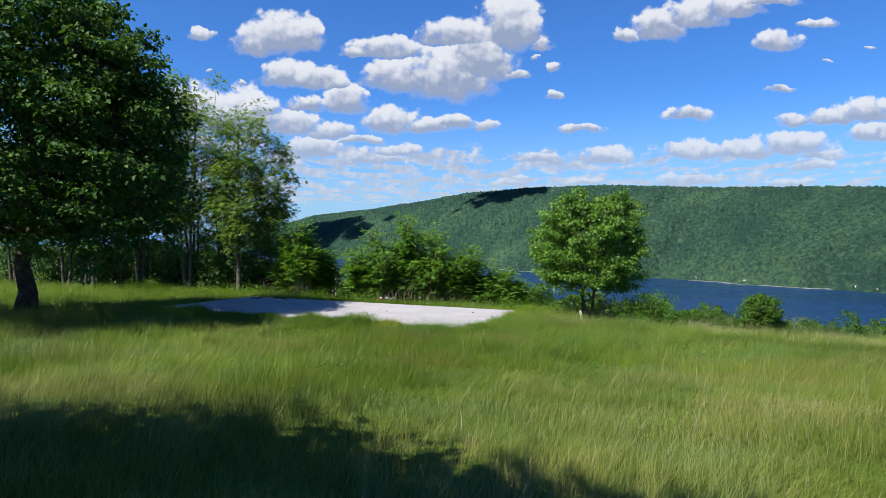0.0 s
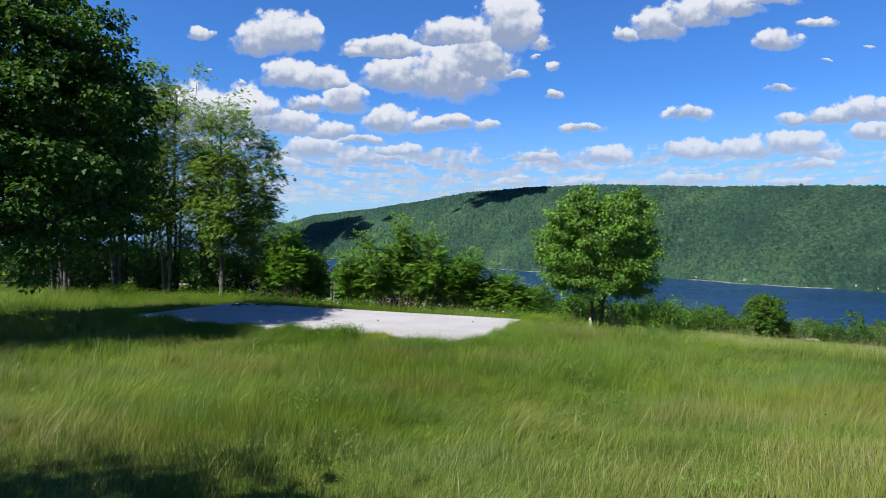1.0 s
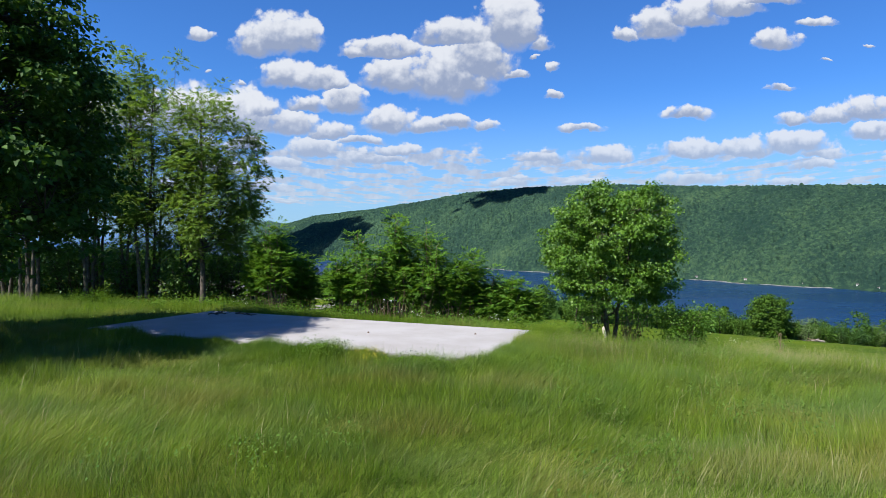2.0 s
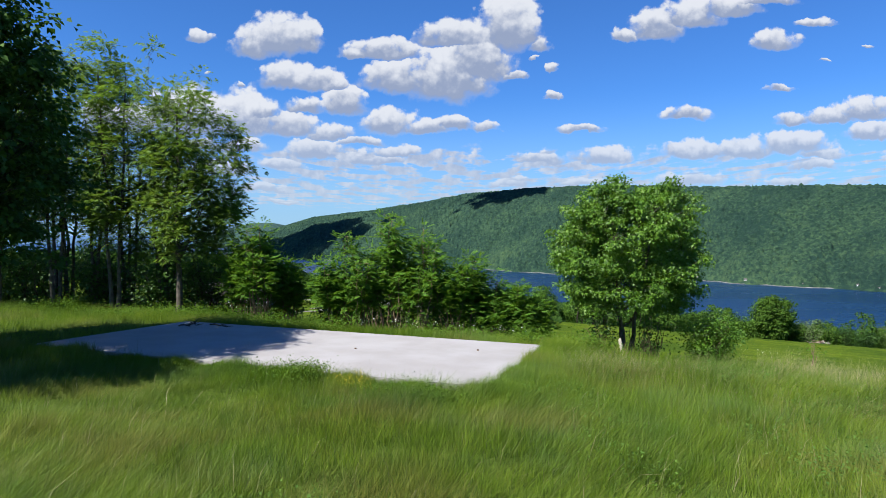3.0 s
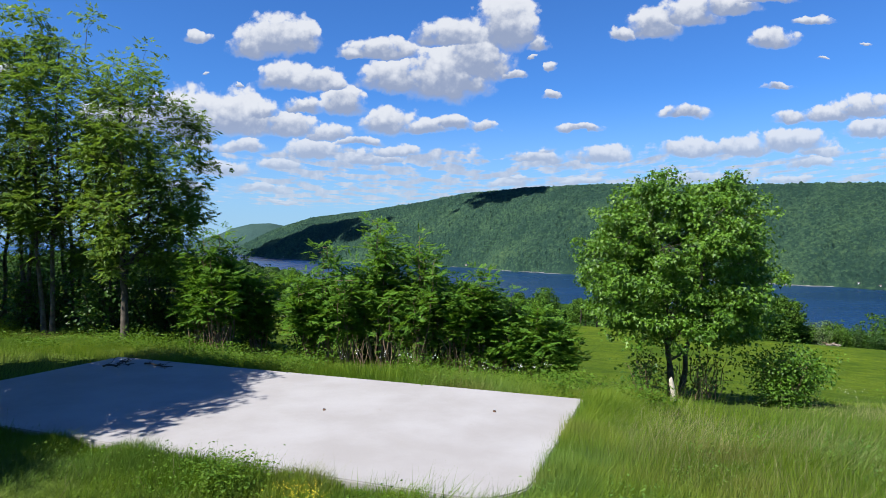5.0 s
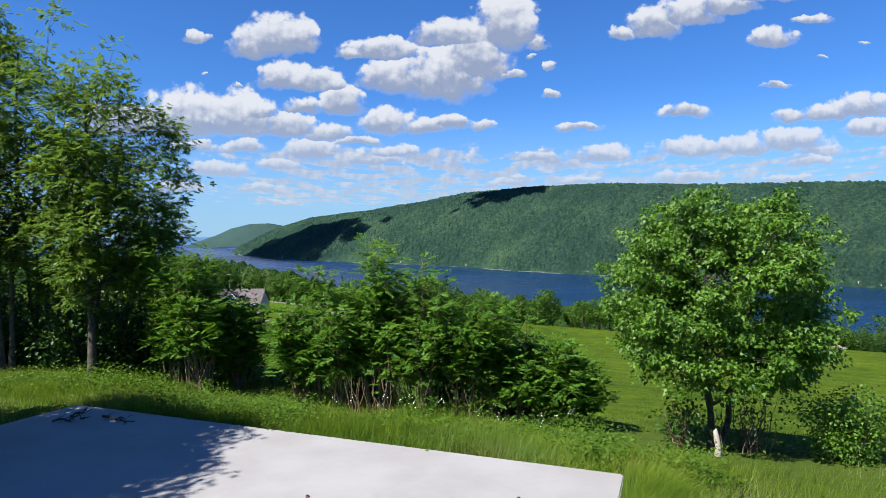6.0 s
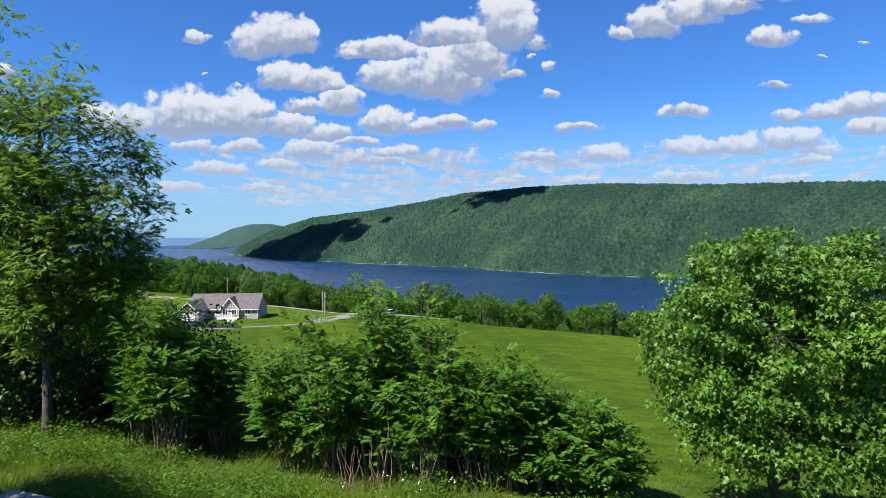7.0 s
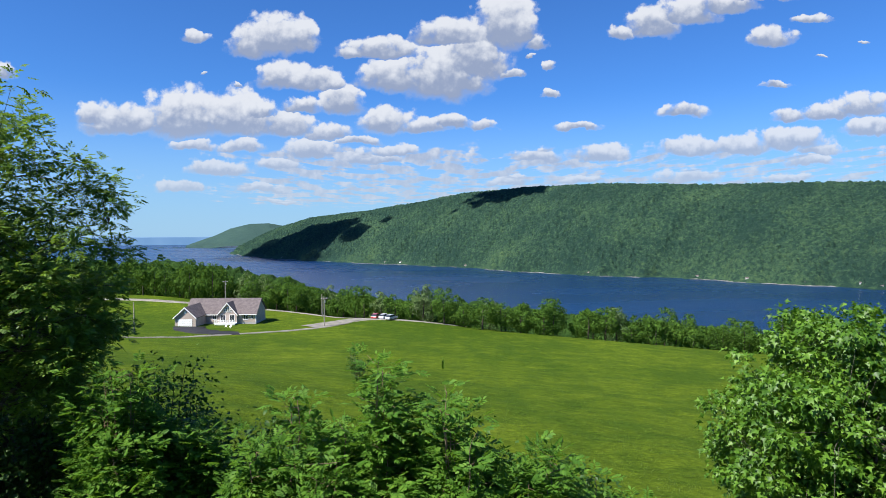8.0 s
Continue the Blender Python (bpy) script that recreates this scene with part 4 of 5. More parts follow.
def shrub(name, seed, place, label, group, height, radius, stems, fronds_n, leaf, wood, feathered=True, low=0.35, size=0.14, frond=(0.30, 9, 0.135, 0.46, 0.22)):
    """A many-stemmed shrub: bare stems below, leaves bunched round the upper stems."""
    rng = np.random.default_rng(seed)
    bush = thing(name, place, label, "shrub", group)
    tips = []
    for i in range(stems):
        wood_t = Tubes(5)
        a, q = rng.uniform(0, 2 * math.pi), radius * math.sqrt(rng.uniform(0, 1))
        foot = np.array([math.cos(a) * q * 0.35, math.sin(a) * q * 0.35, -0.15])
        h = height * (rng.uniform(0.66, 1.0) if i > 2 else rng.uniform(1.0, 1.14)) * (1 - 0.16 * (q / radius) ** 2)
        head = np.array([math.cos(a) * q, math.sin(a) * q, h])
        p = bend(foot, head, rng, 0.07, 7)
        wood_t.add(p, np.linspace(0.026, 0.006, 7) * (0.7 + 0.25 * height / 2))
        levels = np.linspace(low, 1.0, max(3, int(height * 2.8)))
        for f in np.clip(levels + rng.uniform(-0.5, 0.5, len(levels)) * (1 - low) / len(levels), low, 1.0):
            c = np.array([np.interp(f * 6, np.arange(7), p[:, k_]) for k_ in range(3)])
            tips.append(c + rng.normal(0, 0.2, 3) * [1, 1, 0.7])
            side = c + np.append(rng.normal(0, 0.2, 2), rng.normal(0.08, 0.12))
            wood_t.add(bend(c, side, rng, 0.02, 3), [0.008, 0.006, 0.003], 4)
            tips.append(side)
        part("stem", wood_t.mesh("stem"), wood, bush)
    tips = np.array(tips)
    per = max(2, int(fronds_n / len(tips)))
    me = scatter_fronds(rng, "foliage", tips, 0.13, per, *frond, rise=0.42) if feathered else scatter_leaves(rng, "foliage", tips, 0.22, per, size, 0.7, 0.3)
    part("foliage", me, leaf, bush)
    return bush


SUMACS = [(-8.6, 33.4, 3.1, 0.9), (-7.2, 32.8, 3.5, 0.9), (-6.4, 33.6, 2.6, 0.7), (-4.1, 32.4, 2.7, 0.9), (-3.2, 32.2, 3.2, 1.1), (-1.8, 31.9, 4.1, 1.1), (-0.5, 31.7, 3.7, 1.1), (0.8, 31.5, 3.0, 1.1), (1.9, 31.3, 2.6, 1.1), (2.9, 31.0, 2.0, 1.0), (3.6, 31.2, 1.4, 0.8)]
for i, (x, y, h, r) in enumerate(SUMACS):
    shrub("sumac_bush", 70 + i, on_ground(x, y), "leafy sumac bush with bare brown stems below, behind the pad", "sumac thicket", h, r, 12, 1150, SUMAC, STEM, low=0.55 if i % 2 else 0.4)
for i, (x, y, h) in enumerate([(-1.75, 31.8, 4.5), (-0.5, 31.6, 4.1), (-3.6, 32.1, 3.7), (1.3, 31.3, 3.3), (-7.6, 32.7, 4.0)]):
    shrub("sumac_bush", 130 + i, on_ground(x, y), "slender upright sumac rising above the thicket", "sumac thicket", h, 0.32, 4, 330, SUMAC, STEM, low=0.5)
for i, (x, y, h, r) in enumerate([(-9.6, 35.4, 2.2, 1.3), (-7.2, 35.2, 2.3, 1.4), (-4.8, 34.8, 2.2, 1.4), (-2.3, 34.2, 2.4, 1.4), (0.2, 33.8, 2.4, 1.4), (2.3, 33.2, 1.9, 1.2), (-12.6, 34.9, 1.9, 1.3), (-15.2, 35.3, 2.0, 1.4), (-18.0, 35.0, 2.1, 1.5), (-20.6, 36.6, 2.0, 1.5), (-23.5, 37.4, 2.2, 1.6), (-27.0, 38.6, 2.3, 1.8), (-31.0, 40.0, 2.4, 1.9), (-9.2, 37.6, 3.0, 1.7), (-12.6, 38.2, 2.6, 1.6), (-17.4, 39.2, 2.6, 1.7), (-10.6, 35.3, 2.4, 1.2), (-20.5, 40.0, 2.4, 1.8), (-15.0, 40.6, 2.5, 1.8), (-24.6, 41.0, 2.6, 1.9), (-18.6, 42.0, 2.8, 2.0)]):
    shrub("brush_bush", 90 + i, on_ground(x, y), "dark dense undergrowth bush beneath the trees", "undergrowth", h * 1.2, r, 16, 2150, BRUSH, BARK_DARK, feathered=False, low=0.12, size=0.15)
shrub("maple_sapling_bush", 110, on_ground(9.55, 28.4), "low leafy bush beside the young maple", "", 1.32, 0.70, 20, 9000, YOUNG, STEM, feathered=False, low=0.06, size=0.08)
shrub("brush_bush", 111, on_ground(6.0, 29.1), "small bush at the foot of the young maple", "maple foot shrubs", 1.3, 0.7, 12, 600, BRUSH, STEM, feathered=False, low=0.2, size=0.11)
shrub("brush_bush", 112, on_ground(7.7, 29.3), "small thin bush at the foot of the young maple", "maple foot shrubs", 1.3, 0.8, 12, 500, BRUSH, STEM, feathered=False, low=0.2, size=0.11)


# ---- the far woods, house and lane ----
def wood_tree(seed, h, r, leaf, n=1080):
    """One tree of the wood belt, at the origin: crown in rounded clumps of leaf sprays."""
    rng = np.random.default_rng(seed)
    tree = thing("wood_tree", (0, 0, 0), "full-leaved tree in the belt above the lake", "tree", "wood belt")
    t = Tubes(6)
    t.add(bend(np.array([0, 0, -1.0]), np.array([0.2, 0.1, h * 0.7]), rng, 0.12, 6), np.linspace(0.28, 0.08, 6))
    part("trunk", t.mesh("trunk"), BARK_DARK, tree)
    mid = np.array([0, 0, h * 0.47])
    lumps = crown_points(rng, 30, mid, (r * 0.72, r * 0.72, h * 0.41), 0.6, 0.28, -0.98)
    c = lumps[rng.integers(0, len(lumps), n)]
    d = unit(rng.normal(0, 1, (n, 3)) + unit(c - mid) * 0.9 + [0, 0, 0.2])
    p = c + d * (r * 0.33 * rng.uniform(0.8, 1.12, n))[:, None]
    axis = unit(np.cross(d, rng.normal(0, 1, (n, 3)))) + d * 0.15
    L = rng.uniform(0.32, 0.62, n)
    part("crown", leaf_mesh("crown", p, axis, unit(d + rng.normal(0, 0.35, (n, 3))), L, L * 0.9), leaf, tree)
    return tree


models = [wood_tree(200, 8.5, 3.4, WOODS), wood_tree(201, 10.0, 3.8, WOODS), wood_tree(202, 7.0, 3.2, WOODS), wood_tree(203, 8.0, 3.8, WOODS_PALE), wood_tree(204, 6.0, 3.0, WOODS)]
rnd = random.Random(8)


EDGE = [(-400, 190), (-90, 190), (-60, 199), (-40, 206), (-24, 197), (-8, 186), (8, 184), (26, 190), (81, 207), (130, 222), (400, 240)]


def wood_edge(x):
    """How far downhill the wood begins."""
    return np.interp(x, *zip(*EDGE))


spots = []
for row in range(3):
    x = -165.0
    while x < 185:
        sx = x + rnd.uniform(-1.8, 1.8)
        s = float(wood_edge(sx)) + row * 6.2 + rnd.uniform(-2.2, 2.2)
        if row < 2 or sx < 5:
            spots.append((sx, (s - 0.416 * sx) / 0.909))
        x += rnd.uniform(4.2, 6.6)
for i, (x, y) in enumerate(spots[:222]):
    tall = rnd.uniform(0.85, 1.35) * (1 + 0.35 * float(ease(-x, 20, 90)))
    m = pose(*on_ground(x, y), 0, 0, rnd.uniform(0, 360)) @ Matrix.Diagonal((1.12, 1.12, tall, 1))
    src = models[3] if rnd.random() < 0.07 else models[rnd.choice((0, 1, 2, 4, 0, 1))]
    if i < 5:
        models[i].matrix_basis = m
    else:
        c = copy_thing(src, pose(0, 0, 0))
        c.matrix_basis = m


def wooded_slope():
    x = np.linspace(-520, 420, 420)
    s = np.linspace(0, 260, 110)
    X, Sg = np.meshgrid(x, s)
    edge = wood_edge(X) + 15
    Y = (Sg + edge - 0.416 * X) / 0.909
    tall = 4.5 + 7.0 * ease(-X, 0, 100)
    Z = ground_z(X, Y) + (domes(X, Y, 7.0, 2.0) * 4.5 + domes(X, Y, 3.6, 4.0) * 1.2 + tall) * ease(Sg, 0, 8)
    Z = Z + np.random.default_rng(14).normal(0, 0.55, Z.shape) * ease(Sg, 0, 6)
    me = grid_mesh("wooded_slope", X, Y, Z)
    me.polygons.foreach_set("use_smooth", np.zeros(len(me.polygons), bool))
    return me


tagged(part("wooded_slope", wooded_slope(), CANOPY_NEAR), "dense woods falling away to the lake shore", "woods", kind="stuff")


# ---- house, lane and vehicles down in the field ----
SIDING = two_tone("taupe_siding", (0.36, 0.30, 0.255), (0.43, 0.36, 0.31), 0.8, 0.7, 0.3)
SHINGLE = two_tone("brown_shingle", (0.095, 0.080, 0.082), (0.150, 0.126, 0.126), 1.2, 0.9, 0.2, 12, 0.4)
WHITE = two_tone("white_trim_paint", (0.74, 0.74, 0.73), (0.82, 0.82, 0.81), 1.5, 0.5, 0.4)
FOUNDATION = two_tone("grey_block", (0.34, 0.33, 0.31), (0.44, 0.43, 0.41), 2.0, 0.9)
ASPHALT = two_tone("dark_asphalt", (0.014, 0.014, 0.017), (0.026, 0.026, 0.030), 0.4, 0.85, 0.25)
GRAVEL = two_tone("pale_gravel", (0.15, 0.14, 0.12), (0.23, 0.215, 0.19), 0.5, 0.95, 0.2)
POLE_WOOD = two_tone("weathered_pole", (0.25, 0.22, 0.19), (0.36, 0.33, 0.29), 2.0, 0.9, 0.2)
RUBBER = two_tone("black_rubber", (0.016, 0.016, 0.017), (0.028, 0.028, 0.028), 6.0, 0.8, 0.3)
ALLOY = two_tone("alloy_rim", (0.45, 0.45, 0.47), (0.6, 0.6, 0.62), 6.0, 0.35, 0.5, metal=0.9)

GLASS, k = material("window_glass")
finish(k, principled(k, k.mix(k.noise(where(k), 0.7, 2.0), rgba((0.018, 0.022, 0.028)), rgba((0.05, 0.06, 0.07))), 0.06, 0.7))


def paint(name, c):
    m, k = material(name)
    b = k.add("ShaderNodeBsdfPrincipled")
    b.inputs["Coat Weight"].default_value = 0.6
    b.inputs["Roughness"].default_value = 0.35
    k.put(b.inputs["Base Color"], k.mix(k.noise(where(k), 3.0, 3.0), rgba(c), rgba(tuple(v * 0.85 for v in c))))
    finish(k, b.outputs[0])
    return m


def lift(bm, x=0.0, y=0.0, z=0.0):
    bmesh.ops.translate(bm, vec=(x, y, z), verts=bm.verts)
    return bm


def window(parent, x0, x1, z0, z1, y, bars=1):
    """A window: white frame proud of the siding, panes between its bars."""
    w = part("window", boxes((x0 - 0.12, x1 + 0.12, y - 0.06, y + 0.05, z0 - 0.14, z0), (x0 - 0.12, x1 + 0.12, y - 0.06, y + 0.05, z1, z1 + 0.12), (x0 - 0.12, x0, y - 0.06, y + 0.05, z0, z1), (x1, x1 + 0.12, y - 0.06, y + 0.05, z0, z1), bevel=0.01), WHITE, parent, "white-framed window")
    step = (x1 - x0) / bars
    for i in range(bars):
        part("pane", boxes((x0 + step * i + 0.03, x0 + step * (i + 1) - 0.03, y - 0.02, y + 0.02, z0 + 0.02, z1 - 0.02)), GLASS, w)
    for i in range(1, bars):
        part("glazing_bar", boxes((x0 + step * i - 0.04, x0 + step * i + 0.04, y - 0.045, y + 0.03, z0, z1)), WHITE, w)
    return w


def roof_pair(parent, outline_x, eave, ridge, y0, y1, axis_x=False, over=0.45, thick=0.18):
    """Two shingled slopes meeting at a ridge. axis_x: the ridge runs along x between outline_x, else along y."""
    for sgn in (-1, 1):
        if axis_x:
            mid, half = (y0 + y1) / 2, (y1 - y0) / 2
            slope = (ridge - eave) / half
            ye, ze = mid + sgn * (half + over), eave - slope * over
            pts = [(mid, ridge), (ye, ze), (ye, ze + thick), (mid, ridge + thick)]
            bm = prism(pts, outline_x[0] - over, outline_x[1] + over)
            bmesh.ops.transform(bm, matrix=Matrix(((0, 1, 0, 0), (1, 0, 0, 0), (0, 0, 1, 0), (0, 0, 0, 1))), verts=bm.verts)
            bmesh.ops.recalc_face_normals(bm, faces=bm.faces)
        else:
            mid, half = sum(outline_x) / 2, (outline_x[1] - outline_x[0]) / 2
            slope = (ridge - eave) / half
            xe, ze = mid + sgn * (half + over), eave - slope * over
            bm = prism([(mid, ridge), (xe, ze), (xe, ze + thick), (mid, ridge + thick)], y0 - over, y1)
        part("roof_slope", bm, SHINGLE, parent)


def rake(parent, mid, half, eave, ridge, y, over=0.45):
    """White boards along the two sloping edges of a gable."""
    slope = (ridge - eave) / half
    for sgn in (-1, 1):
        xe, ze = mid + sgn * (half + over), eave - slope * over
        part("rake_board", prism([(mid, ridge + 0.19), (mid, ridge - 0.16), (xe, ze - 0.16), (xe, ze + 0.19)], y - over - 0.05, y - over - 0.005), WHITE, parent, "white rake board")


def garage_door(parent, x0, x1, z1, y):
    d = part("garage_door", boxes((x0 - 0.16, x0, y - 0.07, y, 0, z1 + 0.16), (x1, x1 + 0.16, y - 0.07, y, 0, z1 + 0.16), (x0, x1, y - 0.07, y, z1, z1 + 0.16)), WHITE, parent, "wide white sectional garage door")
    for i in range(4):
        part("door_panel", boxes((x0, x1, y - 0.04, y - 0.005, z1 * i / 4 + 0.012, z1 * (i + 1) / 4 - 0.012), bevel=0.012), WHITE, d)
    return d


def house():
    h = thing("house", (-62.6, 192.8, float(ground_z(-60, 190)) + 0.15), "taupe-sided ranch house with brown shingle roof and white trim", "house", turn=1)
    h.scale = (0.81, 1.0, 1.0)
    part("foundation", boxes((-12.1, 12.1, 0.05, 9.95, -1.6, 0.25), (-12.1, -5.3, -7.3, 0.2, -1.6, 0.12)), FOUNDATION, h)
    part("wall", prism([(0.0, 0.25), (10.0, 0.25), (10.0, 2.75), (5.0, 6.35), (0.0, 2.75)], -12.1, 12.1), SIDING, h)
    bm = h.children[-1].data
    bm.transform(Matrix(((0, 1, 0, 0), (1, 0, 0, 0), (0, 0, 1, 0), (0, 0, 0, 1))))
    bm.flip_normals()
    roof_pair(h, (-12.1, 12.1), 2.75, 6.35, 0.0, 10.0, axis_x=True)
    part("garage_wall", prism([(-12.15, 0.12), (-5.25, 0.12), (-5.25, 2.75), (-8.7, 5.35), (-12.15, 2.75)], -7.4, 3.0), SIDING, h)
    roof_pair(h, (-12.15, -5.25), 2.75, 5.35, -7.4, 3.6)
    rake(h, -8.7, 3.45, 2.75, 5.35, -7.4)
    garage_door(h, -11.0, -6.6, 2.1, -7.4)
    part("gable_vent", prism([(-9.0, 3.7), (-8.4, 3.7), (-8.4, 4.3), (-8.7, 4.6), (-9.0, 4.3)], -7.46, -7.39), WHITE, h, "white gable vent")
    part("gable_wall", prism([(-0.4, 0.25), (5.8, 0.25), (5.8, 2.75), (2.7, 5.75), (-0.4, 2.75)], -0.9, 3.0), SIDING, h)
    roof_pair(h, (-0.4, 5.8), 2.75, 5.75, -0.9, 4.2)
    rake(h, 2.7, 3.1, 2.75, 5.75, -0.9)
    for x, a, b in ((1.55, 3.35, 3.95), (2.25, 3.35, 4.55), (2.95, 3.35, 4.55), (3.65, 3.35, 3.95)):
        window(h, x, x + 0.45, a, b, -0.92)
    window(h, 0.3, 1.9, 0.45, 2.4, -0.92, 2)
    window(h, 3.4, 5.0, 0.45, 2.4, -0.92, 2)
    window(h, -2.7, -1.6, 1.1, 2.3, -0.02, 2)
    window(h, 7.8, 9.3, 1.0, 2.4, -0.02, 2)
    window(h, 10.5, 11.1, 1.4, 2.3, -0.02, 1)
    part("corner_board", boxes((11.96, 12.13, -0.04, 0.12, 0.25, 2.7)), WHITE, h)
    for x0, x1 in ((-5.0, -0.9), (6.3, 12.55)):
        part("fascia", boxes((x0, x1, -0.52, -0.46, 2.3, 2.52)), WHITE, h, "white eaves board")
    deck = part("deck", boxes((-0.9, 6.0, -3.3, -0.92, 0.05, 0.30), bevel=0.01), WHITE, h, "low white-railed deck")
    for i in range(12):
        x = -0.85 + 6.8 * i / 11
        part("deck_post", boxes((x - 0.06, x + 0.06, -3.28, -3.16, -0.9, 1.25)), WHITE, deck)
    part("deck_rail", boxes((-0.9, 6.0, -3.29, -3.15, 1.25, 1.35)), WHITE, deck)
    part("deck_rail", boxes((-0.9, 6.0, -3.26, -3.18, 0.42, 0.50)), WHITE, deck)
    for i in range(40):
        x = -0.78 + 6.66 * i / 39
        part("baluster", boxes((x - 0.025, x + 0.025, -3.245, -3.195, 0.5, 1.25)), WHITE, deck)
    part("deck_skirt", boxes((-0.9, 6.0, -3.2, -3.1, -0.9, 0.05)), WHITE, deck)
    return h


house()


def strip(name, path, width, mat, label, category, rise=0.16):
    """A lane laid on the ground, with crowned middle and soft edges."""
    path = np.array(path, float)
    run = np.concatenate([[0], np.cumsum(np.linalg.norm(np.diff(path, axis=0), axis=1))])
    q = np.arange(0, run[-1], 1.2)
    x, y = np.interp(q, run, path[:, 0]), np.interp(q, run, path[:, 1])
    ker = np.ones(9) / 9
    pad_ = lambda v: np.convolve(np.concatenate([np.full(4, v[0]), v, np.full(4, v[-1])]), ker, "valid")
    x, y = pad_(x), pad_(y)
    d = unit(np.stack([np.gradient(x), np.gradient(y)], -1))
    off = np.array([-0.5, -0.46, -0.2, 0.2, 0.46, 0.5]) * width
    hgt = np.array([-0.5, rise * 0.8, rise, rise, rise * 0.8, -0.5])
    wav = 1 + 0.06 * np.sin(q * 0.9)[:, None] + 0.04 * np.sin(q * 2.3)[:, None]
    X = x[:, None] - d[:, 1:2] * off[None, :] * wav
    Y = y[:, None] + d[:, 0:1] * off[None, :] * wav
    ob = part(name, grid_mesh(name, X, Y, ground_z(X, Y) + hgt[None, :]), mat)
    return tagged(ob, label, category, kind="structure")


strip("lane", [(-96, 122), (-82, 133), (-67.9, 147.2), (-58.5, 159.9), (-45.4, 174.0), (-34.3, 185.2), (-27.6, 193.5), (-24, 201)], 1.9, GRAVEL, "pale gravel lane across the field", "lane")
strip("road", [(-130, 246), (-100, 237), (-84, 233), (-70, 230), (-58.5, 229), (-49.9, 230), (-41.3, 226.5), (-34.5, 219), (-29, 209), (-22, 202), (-10, 200), (8, 204)], 3.4, GRAVEL, "pale country road curving past the house", "road", 0.14)
strip("verge", [(-38, 187), (-31, 195), (-25, 201), (-17, 204.5)], 6.5, GRAVEL, "wide gravel apron where lane and road meet", "road", 0.12)
strip("driveway", [(-67.6, 184.6), (-67.0, 179.5), (-62.5, 174.0), (-55.5, 169.0), (-49.0, 171.5)], 8.2, ASPHALT, "dark asphalt driveway in front of the garage", "driveway", 0.2)


def utility_pole(x, y, height, arm=True):
    pole = thing("utility_pole", on_ground(x, y), "weathered wooden utility pole beside the lane", "utility pole", "utility poles")
    t = Tubes(8)
    t.add([(0, 0, -0.5), (0.02, 0, height * 0.5), (0, 0, height)], [0.17, 0.15, 0.12])
    part("pole", t.mesh("pole"), POLE_WOOD, pole)
    if arm:
        part("crossarm", boxes((-0.9, 0.9, -0.06, 0.06, height - 0.55, height - 0.42)), POLE_WOOD, pole)
        for dx in (-0.8, 0.0, 0.8):
            t = Tubes(6)
            t.add([(dx, 0, height - 0.42), (dx, 0, height - 0.22)], [0.05, 0.03])
            part("insulator", t.mesh("insulator"), WHITE, pole)
        t = Tubes(10)
        t.add([(0.25, -0.2, height - 1.7), (0.25, -0.2, height - 0.9)], [0.2, 0.2])
        part("transformer", t.mesh("transformer"), ALLOY, pole)
    return pole


utility_pole(-32.6, 188.0, 8.3)
utility_pole(-38.2, 214.0, 7.2, False)
utility_pole(-73.2, 165.0, 7.4, False)
utility_pole(-77.0, 238.0, 8.5)


def car(name, x, y, turn, color, label):
    """A hatchback: bevelled body, glazed cabin, four wheels."""
    c = thing(name, (x, y, float(ground_z(x, y)) + 0.12), label, "car", "parked cars", turn)
    body = prism([(-2.15, 0.32), (2.1, 0.32), (2.15, 0.62), (1.95, 0.86), (0.95, 0.98), (-2.05, 0.98), (-2.2, 0.7)], -0.86, 0.86)
    bmesh.ops.bevel(body, geom=body.edges[:], offset=0.05, segments=2, affect="EDGES")
    part("body", body, paint(name + "_paint", color), c)
    cabin = prism([(-1.95, 0.98), (0.95, 0.98), (0.25, 1.46), (-1.55, 1.48)], -0.76, 0.76)
    part("cabin_glass", cabin, GLASS, c, "dark tinted windows")
    part("roof", boxes((-1.6, 0.25, -0.7, 0.7, 1.465, 1.52), bevel=0.02), c.children[0].data.materials[0], c)
    for wx in (-1.35, 1.35):
        for wy in (-0.8, 0.8):
            t = Tubes(16)
            t.add([(wx, wy - 0.1, 0.32), (wx, wy - 0.09, 0.32), (wx, wy + 0.09, 0.32), (wx, wy + 0.1, 0.32)], [0.2, 0.32, 0.32, 0.2])
            wheel = part("wheel", t.mesh("tyre"), RUBBER, c)
            t = Tubes(12)
            t.add([(wx, wy - 0.105, 0.32), (wx, wy + 0.105, 0.32)], [0.19, 0.19])
            part("rim", t.mesh("rim"), ALLOY, wheel)
    for wy in (-0.6, 0.6):
        part("headlight", boxes((2.02, 2.14, wy - 0.14, wy + 0.14, 0.62, 0.76), bevel=0.02), WHITE, c)
    return c


car("red_car", -20.2, 204.6, 75, (0.45, 0.015, 0.02), "red hatchback parked at the roadside")
car("white_car", -17.4, 203.6, 60, (0.75, 0.75, 0.76), "white car parked at the roadside")
car("silver_car", -15.2, 200.0, 60, (0.5, 0.52, 0.55), "silver car standing on the gravel verge")


